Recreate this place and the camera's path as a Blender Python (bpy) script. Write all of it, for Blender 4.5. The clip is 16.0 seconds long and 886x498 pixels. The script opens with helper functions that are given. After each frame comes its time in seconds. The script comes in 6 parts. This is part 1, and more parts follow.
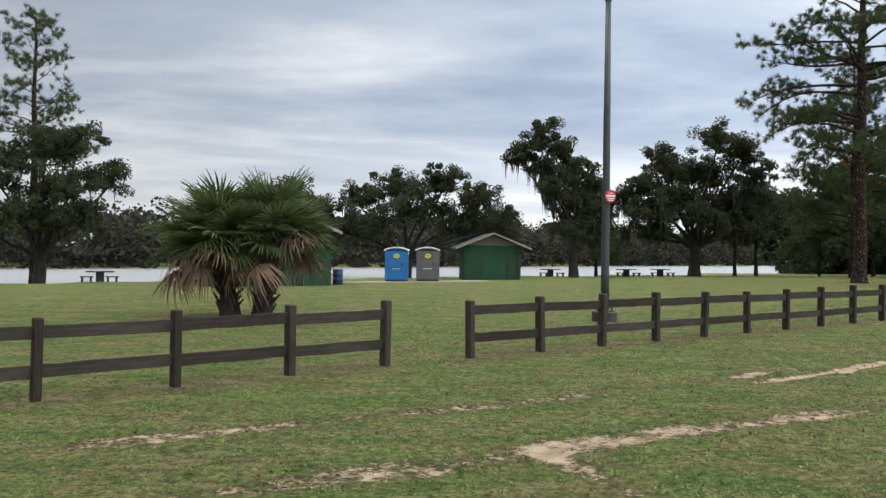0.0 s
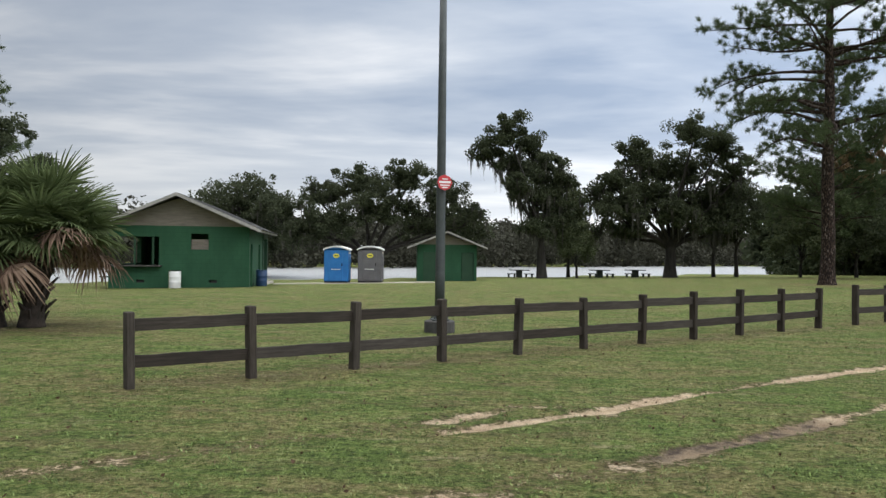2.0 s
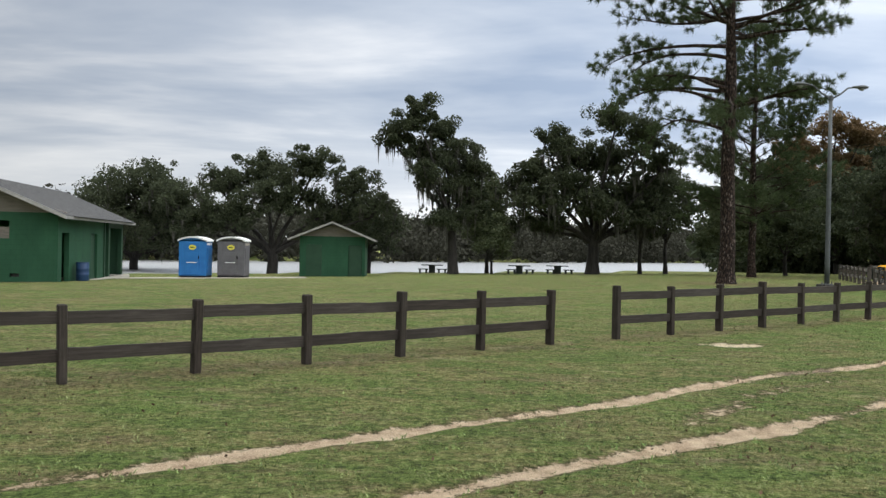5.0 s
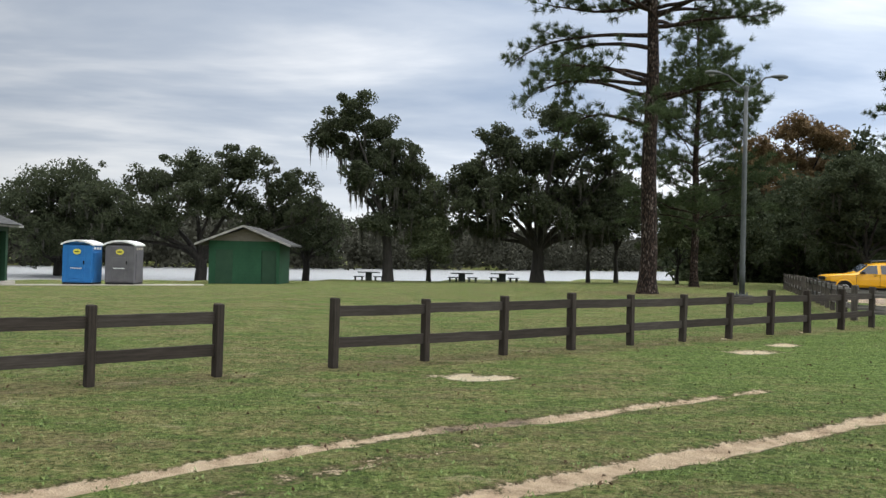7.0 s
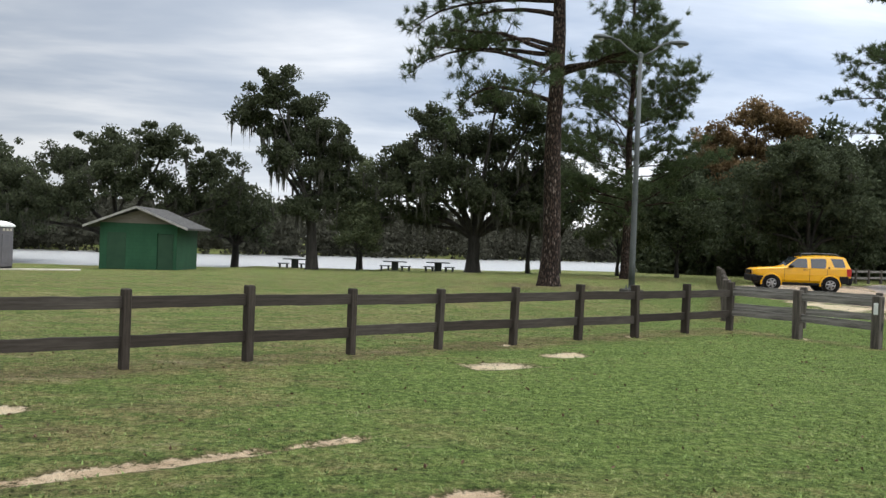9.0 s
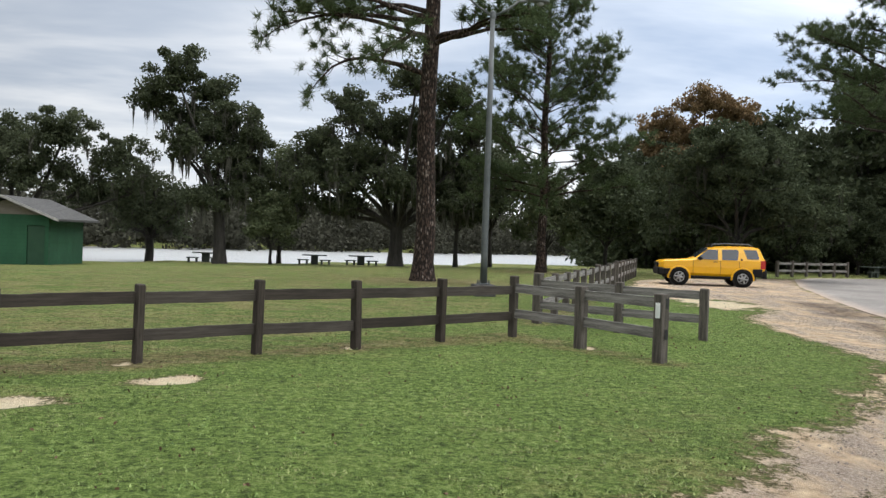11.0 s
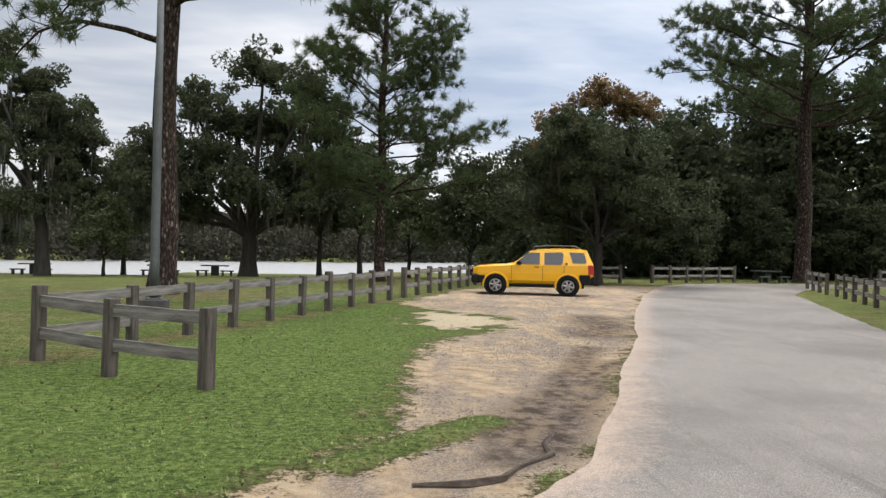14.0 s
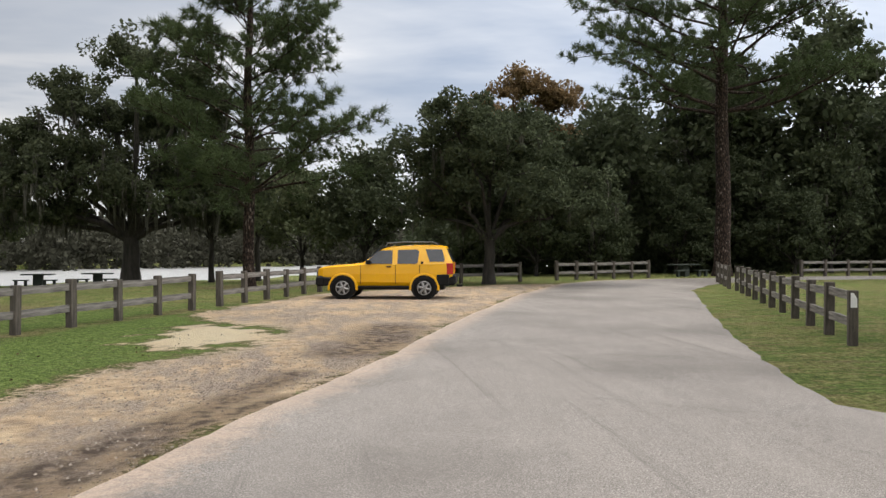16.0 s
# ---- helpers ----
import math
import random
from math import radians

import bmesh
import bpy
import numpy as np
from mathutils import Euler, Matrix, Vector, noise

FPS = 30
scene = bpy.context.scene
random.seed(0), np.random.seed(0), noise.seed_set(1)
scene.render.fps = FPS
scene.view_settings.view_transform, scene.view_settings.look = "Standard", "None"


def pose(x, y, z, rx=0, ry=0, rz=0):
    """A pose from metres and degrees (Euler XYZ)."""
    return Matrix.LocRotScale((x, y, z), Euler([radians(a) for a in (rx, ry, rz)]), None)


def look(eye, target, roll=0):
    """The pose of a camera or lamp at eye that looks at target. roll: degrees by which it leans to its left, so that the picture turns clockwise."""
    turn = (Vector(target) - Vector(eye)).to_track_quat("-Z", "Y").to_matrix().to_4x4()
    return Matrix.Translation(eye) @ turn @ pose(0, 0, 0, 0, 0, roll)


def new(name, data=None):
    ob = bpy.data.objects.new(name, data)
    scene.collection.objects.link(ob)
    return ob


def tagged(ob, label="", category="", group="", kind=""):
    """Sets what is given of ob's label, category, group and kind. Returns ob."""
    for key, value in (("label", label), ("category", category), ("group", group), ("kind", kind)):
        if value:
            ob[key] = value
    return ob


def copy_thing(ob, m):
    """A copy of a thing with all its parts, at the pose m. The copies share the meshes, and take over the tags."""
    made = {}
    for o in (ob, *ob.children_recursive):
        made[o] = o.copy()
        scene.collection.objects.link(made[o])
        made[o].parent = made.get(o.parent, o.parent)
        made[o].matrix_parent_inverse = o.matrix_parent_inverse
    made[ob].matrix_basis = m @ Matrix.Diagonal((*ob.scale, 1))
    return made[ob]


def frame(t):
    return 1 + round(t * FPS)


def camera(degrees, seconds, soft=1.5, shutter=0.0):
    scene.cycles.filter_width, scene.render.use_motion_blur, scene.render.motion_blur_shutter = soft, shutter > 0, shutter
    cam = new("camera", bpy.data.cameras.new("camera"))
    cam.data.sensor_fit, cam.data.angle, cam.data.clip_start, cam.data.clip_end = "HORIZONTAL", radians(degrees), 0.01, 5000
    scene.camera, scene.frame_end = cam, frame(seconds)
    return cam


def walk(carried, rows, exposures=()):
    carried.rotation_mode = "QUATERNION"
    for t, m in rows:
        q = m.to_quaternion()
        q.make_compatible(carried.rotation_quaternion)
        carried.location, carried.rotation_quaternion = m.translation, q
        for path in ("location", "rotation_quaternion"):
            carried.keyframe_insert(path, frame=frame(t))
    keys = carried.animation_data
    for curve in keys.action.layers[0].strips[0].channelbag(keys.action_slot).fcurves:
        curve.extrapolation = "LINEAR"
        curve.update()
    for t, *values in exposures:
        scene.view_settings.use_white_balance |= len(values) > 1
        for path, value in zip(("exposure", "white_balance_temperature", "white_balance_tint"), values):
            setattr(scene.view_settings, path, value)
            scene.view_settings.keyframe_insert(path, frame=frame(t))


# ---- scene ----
cam = camera(58.0, 16.0, 1.45)
PATH = [
    (0, (-0.524, -0.602, 1.681), (-0.508, 1.398, 1.683), 0.7),
    (0.5, (0.546, 0.18, 1.676), (0.55, 2.18, 1.68), 0.6),
    (1, (1.614, 0.987, 1.667), (1.612, 2.987, 1.671), 0.8),
    (1.5, (2.676, 1.783, 1.666), (2.665, 3.783, 1.671), 0.7),
    (2, (3.72, 2.549, 1.661), (3.708, 4.549, 1.664), 0.7),
    (2.5, (4.763, 3.357, 1.644), (4.749, 5.357, 1.646), 0.5),
    (3, (5.793, 4.167, 1.644), (5.78, 6.167, 1.647), 0.8),
    (3.5, (6.844, 4.971, 1.615), (6.835, 6.971, 1.62), 0.5),
    (4, (7.916, 5.775, 1.619), (7.913, 7.775, 1.618), 0.9),
    (4.5, (9.022, 6.576, 1.616), (9.039, 8.576, 1.605), 1.0),
    (7, (14.708, 10.671, 1.602), (14.746, 12.67, 1.613), 1.4),
    (7.5, (15.87, 11.485, 1.607), (15.912, 13.484, 1.612), 1.7),
    (8, (17.029, 12.316, 1.618), (17.076, 14.316, 1.615), 1.9),
    (10.5, (22.967, 16.492, 1.628), (23.04, 18.491, 1.6), 2.3),
    (11, (24.167, 17.33, 1.626), (24.255, 19.328, 1.597), 2.0),
    (11.5, (25.378, 18.155, 1.608), (25.48, 20.152, 1.581), 1.8),
    (12, (26.565, 18.969, 1.587), (26.692, 20.964, 1.568), 1.6),
    (12.5, (27.712, 19.783, 1.585), (27.864, 21.777, 1.575), 1.7),
    (13, (28.857, 20.565, 1.59), (29.023, 22.558, 1.582), 1.9),
    (13.5, (29.996, 21.298, 1.593), (30.165, 23.291, 1.589), 1.6),
    (14, (31.125, 22.025, 1.616), (31.297, 24.018, 1.612), 1.4),
    (14.5, (32.24, 22.758, 1.624), (32.421, 24.75, 1.617), 1.4),
    (15, (33.31, 23.487, 1.607), (33.515, 25.477, 1.602), 0.9),
    (15.5, (34.368, 24.251, 1.589), (34.601, 26.237, 1.586), 0.3),
    (16, (35.391, 25.009, 1.565), (35.642, 26.993, 1.564), 0.0),
]
walk(cam, [(t, look(eye, target, roll)) for t, eye, target, roll in PATH], [(0.0, 0.12, 6500, 10), (4.5, 0.17, 6500, 10), (8.0, 0.26, 6500, 10), (11.0, 0.38, 6550, 10), (14.5, 0.34, 6800, 12), (16.0, 0.28, 6950, 12)])

# ---- world and light: an overcast afternoon ----
world = bpy.data.worlds.new("overcast_sky")
scene.world = world
world.use_nodes = True
wn, wl = world.node_tree.nodes, world.node_tree.links
wn.clear()


def wnode(kind, **values):
    n = wn.new(kind)
    for k, v in values.items():
        n.inputs[k].default_value = v
    return n


w_out = wn.new("ShaderNodeOutputWorld")
w_bg = wn.new("ShaderNodeBackground")
w_bg.inputs["Strength"].default_value = 1.0
w_sky = wn.new("ShaderNodeTexSky")
w_sky.sky_type, w_sky.sun_disc = "NISHITA", False
w_sky.sun_elevation, w_sky.sun_rotation = radians(67), radians(-51)
w_dim = wn.new("ShaderNodeVectorMath")
w_dim.operation = "SCALE"
w_dim.inputs["Scale"].default_value = 0.07
wl.new(w_sky.outputs["Color"], w_dim.inputs[0])
w_co = wn.new("ShaderNodeTexCoord")
w_sep = wn.new("ShaderNodeSeparateXYZ")
wl.new(w_co.outputs["Generated"], w_sep.inputs[0])


def wmath(op, a, b=None, clamp=False):
    n = wn.new("ShaderNodeMath")
    n.operation, n.use_clamp = op, clamp
    for i, v in enumerate((a, b)):
        if v is None:
            continue
        if isinstance(v, (int, float)):
            n.inputs[i].default_value = v
        else:
            wl.new(v, n.inputs[i])
    return n.outputs[0]


up = wmath("MAXIMUM", w_sep.outputs["Z"], 0.0)
deck = wmath("ADD", up, 0.12)
w_cx, w_cy = wmath("DIVIDE", w_sep.outputs["X"], deck), wmath("DIVIDE", w_sep.outputs["Y"], deck)
w_vec = wn.new("ShaderNodeCombineXYZ")
wl.new(w_cx, w_vec.inputs[0])
wl.new(w_cy, w_vec.inputs[1])


def cloud_noise(scale, detail, distortion, stretch, shift):
    m = wn.new("ShaderNodeMapping")
    m.inputs["Scale"].default_value = stretch
    m.inputs["Location"].default_value = shift
    m.inputs["Rotation"].default_value = (0, 0, 0.35)
    wl.new(w_vec.outputs[0], m.inputs[0])
    n = wnode("ShaderNodeTexNoise", Scale=scale, Detail=detail, Roughness=0.55, Distortion=distortion)
    wl.new(m.outputs[0], n.inputs["Vector"])
    return n.outputs["Fac"]


c_big = cloud_noise(0.42, 6.0, 0.5, (0.55, 1.0, 1.0), (3.1, 0.4, 0))
c_small = cloud_noise(1.5, 7.0, 0.3, (0.5, 1.0, 1.0), (1.7, 5.2, 0))
c_mix = wmath("ADD", wmath("MULTIPLY", c_big, 0.7), wmath("MULTIPLY", c_small, 0.3))
w_ramp = wn.new("ShaderNodeValToRGB")
e = w_ramp.color_ramp.elements
e[0].position, e[0].color = 0.38, (0.33, 0.405, 0.53, 1)
e[1].position, e[1].color = 0.58, (1.0, 1.01, 1.02, 1)
mid = e.new(0.47)
mid.color = (0.54, 0.60, 0.69, 1)
wl.new(c_mix, w_ramp.inputs[0])
# a pale strip low over the horizon, and a cloud deck that is thinner to the east and towards the zenith
low = wmath("SUBTRACT", 1.0, wmath("DIVIDE", up, 0.16), clamp=True)
w_low = wn.new("ShaderNodeMix")
w_low.data_type = "RGBA"
wl.new(wmath("MULTIPLY", low, 0.75), w_low.inputs["Factor"])
wl.new(w_ramp.outputs[0], w_low.inputs["A"])
w_low.inputs["B"].default_value = (0.9, 0.925, 0.95, 1)
w_gain = wn.new("ShaderNodeVectorMath")
w_gain.operation = "SCALE"
wl.new(w_low.outputs["Result"], w_gain.inputs[0])
high = wmath("MULTIPLY", wmath("SUBTRACT", up, 0.32), 3.2, clamp=True)
level = wmath("SQRT", wmath("ADD", wmath("MULTIPLY", w_sep.outputs["X"], w_sep.outputs["X"]), wmath("MULTIPLY", w_sep.outputs["Y"], w_sep.outputs["Y"])))
east = wmath("DIVIDE", w_sep.outputs["X"], wmath("MAXIMUM", level, 0.05))
wl.new(wmath("MULTIPLY", wmath("ADD", 1.08, wmath("MULTIPLY", east, 0.75)), wmath("ADD", 1.0, wmath("MULTIPLY", high, 1.1))), w_gain.inputs["Scale"])
w_sum = wn.new("ShaderNodeMix")
w_sum.data_type = "RGBA"
w_sum.inputs["Factor"].default_value = 0.9
wl.new(w_dim.outputs[0], w_sum.inputs["A"])
wl.new(w_gain.outputs[0], w_sum.inputs["B"])
wl.new(w_sum.outputs["Result"], w_bg.inputs["Color"])
wl.new(w_bg.outputs[0], w_out.inputs[0])

sun_data = bpy.data.lights.new("sun", "SUN")
sun_data.energy, sun_data.angle, sun_data.color = 2.0, radians(25), (1.0, 0.96, 0.9)
sun = new("sun", sun_data)
sun.matrix_world = look((-6, 48, 92), (24, 24, 0))

# ---- materials ----


class Nodes:
    """A node material with its principled shader."""

    def __init__(self, name):
        self.m = bpy.data.materials.new(name)
        self.m.use_nodes = True
        self.t = self.m.node_tree
        self.p = self.t.nodes["Principled BSDF"]
        self.co = self.t.nodes.new("ShaderNodeTexCoord")

    def put(self, socket, v):
        if isinstance(v, bpy.types.NodeSocket):
            self.t.links.new(v, socket)
        else:
            socket.default_value = v

    def noise(self, scale, detail=4.0, rough=0.6, stretch=(1, 1, 1), out="Fac", world=False, turn=0.0):
        mp = self.t.nodes.new("ShaderNodeMapping")
        mp.inputs["Rotation"].default_value = (0, 0, turn)
        mp.inputs["Scale"].default_value = stretch
        if world:
            g = self.t.nodes.new("ShaderNodeNewGeometry")
            self.t.links.new(g.outputs["Position"], mp.inputs[0])
        else:
            self.t.links.new(self.co.outputs["Object"], mp.inputs[0])
        n = self.t.nodes.new("ShaderNodeTexNoise")
        n.inputs["Scale"].default_value, n.inputs["Detail"].default_value, n.inputs["Roughness"].default_value = scale, detail, rough
        self.t.links.new(mp.outputs[0], n.inputs["Vector"])
        return n.outputs[out]

    def ramp(self, fac, *stops):
        r = self.t.nodes.new("ShaderNodeValToRGB")
        els = r.color_ramp.elements
        while len(els) < len(stops):
            els.new(0.5)
        for el, (pos, col) in zip(els, stops):
            el.position, el.color = pos, (*col, 1) if len(col) == 3 else col
        self.t.links.new(fac, r.inputs[0])
        return r.outputs[0]

    def mix(self, fac, a, b, mode="MIX"):
        n = self.t.nodes.new("ShaderNodeMix")
        n.data_type, n.blend_type = "RGBA", mode
        self.put(n.inputs["Factor"], fac)
        for s, v in (("A", a), ("B", b)):
            self.put(n.inputs[s], (*v, 1) if isinstance(v, tuple) and len(v) == 3 else v)
        return n.outputs["Result"]

    def math(self, op, a, b=0.0, clamp=False):
        n = self.t.nodes.new("ShaderNodeMath")
        n.operation, n.use_clamp = op, clamp
        self.put(n.inputs[0], a)
        self.put(n.inputs[1], b)
        return n.outputs[0]

    def random(self, island=False):
        n = self.t.nodes.new("ShaderNodeNewGeometry" if island else "ShaderNodeObjectInfo")
        return n.outputs["Random Per Island" if island else "Random"]

    def attribute(self, name):
        n = self.t.nodes.new("ShaderNodeAttribute")
        n.attribute_name = name
        return n.outputs["Fac"]

    def bump(self, height, strength=0.4, distance=0.02):
        b = self.t.nodes.new("ShaderNodeBump")
        b.inputs["Strength"].default_value, b.inputs["Distance"].default_value = strength, distance
        self.t.links.new(height, b.inputs["Height"])
        self.t.links.new(b.outputs[0], self.p.inputs["Normal"])

    def finish(self, color, rough=0.8, metal=0.0, spec=0.4):
        self.put(self.p.inputs["Base Color"], (*color, 1) if isinstance(color, tuple) else color)
        self.put(self.p.inputs["Roughness"], rough)
        self.p.inputs["Metallic"].default_value = metal
        self.p.inputs["Specular IOR Level"].default_value = spec
        return self.m


def plain(name, a, b, scale=3.0, rough=0.7, metal=0.0, bump=0.0, stretch=(1, 1, 1), spec=0.4):
    """A surface of two tones at two scales."""
    k = Nodes(name)
    big, fine = k.noise(scale, 5, 0.6, stretch), k.noise(scale * 9, 4, 0.7, stretch)
    fac = k.math("ADD", k.math("MULTIPLY", big, 0.65), k.math("MULTIPLY", fine, 0.35))
    if bump:
        k.bump(fine, bump, 0.01)
    return k.finish(k.ramp(fac, (0.36, a), (0.64, b)), rough, metal, spec)


def foliage(name, dark, light, gloss=0.55, through_light=0.25):
    k = Nodes(name)
    dark, light = tuple(c * 1.35 for c in dark), tuple(c * 0.95 for c in light)
    col = k.mix(k.random(island=True), dark, light)
    col = k.mix(k.math("MULTIPLY", k.noise(0.35, 3, world=True), 0.5), col, tuple(c * 0.55 for c in dark))
    k.finish(col, max(gloss, 0.7), spec=0.1)
    tr = k.t.nodes.new("ShaderNodeBsdfTranslucent")
    k.t.links.new(col, tr.inputs["Color"])
    mx = k.t.nodes.new("ShaderNodeMixShader")
    mx.inputs[0].default_value = through_light
    outn = k.t.nodes["Material Output"]
    k.t.links.new(k.p.outputs[0], mx.inputs[1])
    k.t.links.new(tr.outputs[0], mx.inputs[2])
    k.t.links.new(mx.outputs[0], outn.inputs[0])
    return k.m


def wood_fence():
    k = Nodes("weathered_timber")
    grain = k.noise(3.0, 6, 0.7, (14, 14, 1.2))
    blot = k.noise(1.3, 4, 0.6, world=True)
    col = k.ramp(grain, (0.3, (0.016, 0.012, 0.0095)), (0.7, (0.05, 0.04, 0.032)))
    col = k.mix(k.math("MULTIPLY", k.random(), 0.75), col, k.ramp(grain, (0.3, (0.03, 0.026, 0.021)), (0.7, (0.09, 0.078, 0.066))))
    col = k.mix(k.ramp(blot, (0.48, (0, 0, 0)), (0.7, (0.6, 0.6, 0.6))), col, (0.02, 0.018, 0.014))
    k.bump(grain, 0.6, 0.008)
    return k.finish(col, 0.88, spec=0.2)


def rail_wood():
    k = Nodes("weathered_rail")
    grain = k.noise(3.0, 6, 0.7, (1.2, 14, 14))
    blot = k.noise(1.1, 4, 0.6, world=True)
    col = k.ramp(grain, (0.3, (0.016, 0.0125, 0.01)), (0.7, (0.052, 0.042, 0.034)))
    col = k.mix(k.math("MULTIPLY", k.random(), 0.8), col, k.ramp(grain, (0.3, (0.03, 0.026, 0.022)), (0.7, (0.095, 0.084, 0.072))))
    col = k.mix(k.ramp(blot, (0.45, (0, 0, 0)), (0.7, (0.65, 0.65, 0.65))), col, (0.02, 0.017, 0.014))
    k.bump(grain, 0.6, 0.008)
    return k.finish(col, 0.88, spec=0.2)


def ground_material():
    k = Nodes("mown_grass_and_sand")
    dirt, lush = k.attribute("dirt"), k.attribute("lush")
    n1, n2, n3 = k.noise(0.55, 5, world=True), k.noise(4.5, 5, 0.65, world=True), k.noise(30, 5, 0.75, world=True)
    n4, n5 = k.noise(110, 3, 0.7, world=True), k.noise(11, 4, 0.7, world=True)
    # tuft tones hold the dark gaps and light tips of the grass as colour
    tuft = k.math("ADD", k.math("ADD", k.math("MULTIPLY", n5, 0.4), k.math("MULTIPLY", n3, 0.4)), k.math("MULTIPLY", n4, 0.2))
    green = k.ramp(tuft, (0.39, (0.026, 0.042, 0.009)), (0.46, (0.11, 0.172, 0.038)), (0.53, (0.21, 0.295, 0.073)), (0.61, (0.4, 0.43, 0.18)))
    dry = k.ramp(tuft, (0.39, (0.045, 0.046, 0.015)), (0.46, (0.165, 0.162, 0.056)), (0.53, (0.31, 0.285, 0.115)), (0.61, (0.56, 0.49, 0.25)))
    dryness = k.math("ADD", k.math("MULTIPLY", n1, 0.9), k.math("MULTIPLY", n2, 0.6))
    dryness = k.math("SUBTRACT", dryness, k.math("MULTIPLY", lush, 0.3))
    turf = k.mix(k.ramp(dryness, (0.62, (0, 0, 0)), (0.84, (1, 1, 1))), green, dry)
    straw = k.math("ADD", k.math("MULTIPLY", k.noise(1.5, 6, 0.75, (0.6, 1.6, 1), world=True, turn=-0.64), 0.8), k.math("MULTIPLY", n3, 0.2))
    straw = k.math("SUBTRACT", straw, k.math("MULTIPLY", lush, 0.06))
    turf = k.mix(k.ramp(straw, (0.565, (0, 0, 0)), (0.635, (0.75, 0.75, 0.75))), turf, (0.44, 0.38, 0.22))
    clover = k.noise(2.4, 5, 0.7, world=True)
    turf = k.mix(k.ramp(clover, (0.52, (0, 0, 0)), (0.62, (0.8, 0.8, 0.8))), turf, k.ramp(tuft, (0.42, (0.018, 0.034, 0.006)), (0.57, (0.14, 0.22, 0.046))))
    brown = k.noise(1.9, 6, 0.75, (1.4, 1, 1), world=True)
    turf = k.mix(k.ramp(k.math("SUBTRACT", brown, k.math("MULTIPLY", lush, 0.05)), (0.58, (0, 0, 0)), (0.68, (0.45, 0.45, 0.45))), turf, k.ramp(tuft, (0.4, (0.035, 0.025, 0.014)), (0.6, (0.17, 0.13, 0.075))))
    worn = k.noise(1.7, 6, 0.72, (0.38, 1.5, 1), world=True, turn=-0.64)
    turf = k.mix(k.ramp(k.math("SUBTRACT", worn, k.math("MULTIPLY", lush, 0.08)), (0.5, (0, 0, 0)), (0.59, (0.55, 0.55, 0.55))), turf, k.ramp(tuft, (0.4, (0.045, 0.035, 0.018)), (0.6, (0.3, 0.235, 0.125))))
    thick = k.noise(1.31, 6, 0.72, (0.5, 1.3, 1.0), world=True, turn=-0.55)
    turf = k.mix(k.ramp(k.math("ADD", thick, k.math("MULTIPLY", lush, 0.08)), (0.5, (0, 0, 0)), (0.58, (0.8, 0.8, 0.8))), turf, k.ramp(tuft, (0.41, (0.014, 0.03, 0.006)), (0.59, (0.22, 0.33, 0.078))))
    # small shadows between tufts, painted as dark specks
    turf = k.mix(k.ramp(k.noise(17, 4, 0.7, (0.7, 1.2, 1), world=True, turn=-0.64), (0.54, (0, 0, 0)), (0.63, (0.6, 0.6, 0.6))), turf, (0.024, 0.029, 0.01))
    turf = k.mix(k.math("MULTIPLY", k.math("MULTIPLY", lush, 0.75, True), k.ramp(k.math("ADD", k.math("MULTIPLY", n2, 0.6), k.math("MULTIPLY", n5, 0.4)), (0.42, (0.05, 0.05, 0.05)), (0.56, (1, 1, 1)))), turf, k.ramp(tuft, (0.4, (0.05, 0.085, 0.016)), (0.5, (0.17, 0.26, 0.055)), (0.6, (0.36, 0.46, 0.15))))
    sand = k.ramp(k.math("ADD", k.math("MULTIPLY", n2, 0.6), k.math("MULTIPLY", n4, 0.4)), (0.34, (0.3, 0.2, 0.13)), (0.47, (0.63, 0.47, 0.31)), (0.6, (0.84, 0.68, 0.47)))
    grit = k.ramp(k.math("ADD", k.math("MULTIPLY", n3, 0.5), k.math("MULTIPLY", n4, 0.5)), (0.41, (0.11, 0.085, 0.07)), (0.5, (0.4, 0.325, 0.27)), (0.59, (0.74, 0.64, 0.55)))
    sand = k.mix(k.math("MULTIPLY", k.attribute("gravel"), k.ramp(k.noise(0.7, 6, 0.7, (1.5, 0.7, 1), world=True, turn=0.35), (0.43, (0, 0, 0)), (0.56, (0.85, 0.85, 0.85)))), sand, grit)
    sand = k.mix(k.math("MULTIPLY", k.attribute("damp"), k.ramp(n2, (0.32, (0.05, 0.05, 0.05)), (0.6, (0.95, 0.95, 0.95)))), sand, (0.085, 0.062, 0.05))
    ragged = k.math("ADD", dirt, k.math("MULTIPLY", k.math("SUBTRACT", k.math("ADD", k.math("MULTIPLY", n2, 0.5), k.math("MULTIPLY", n3, 0.5)), 0.5), 2.4))
    sand = k.mix(k.math("MULTIPLY", k.attribute("pale"), 0.95), sand, (0.8, 0.69, 0.48))
    bare = k.ramp(k.math("ADD", ragged, k.math("MULTIPLY", k.math("SUBTRACT", n5, 0.5), 0.5)), (0.44, (0, 0, 0)), (0.6, (1, 1, 1)))
    turf = k.mix(k.ramp(ragged, (0.2, (0, 0, 0)), (0.4, (0.7, 0.7, 0.7))), turf, k.ramp(tuft, (0.4, (0.05, 0.034, 0.02)), (0.6, (0.25, 0.18, 0.105))))
    k.bump(k.math("ADD", tuft, k.math("MULTIPLY", n4, 0.3)), 1.0, 0.16)
    return k.finish(k.mix(bare, turf, sand), 0.95, spec=0.12)


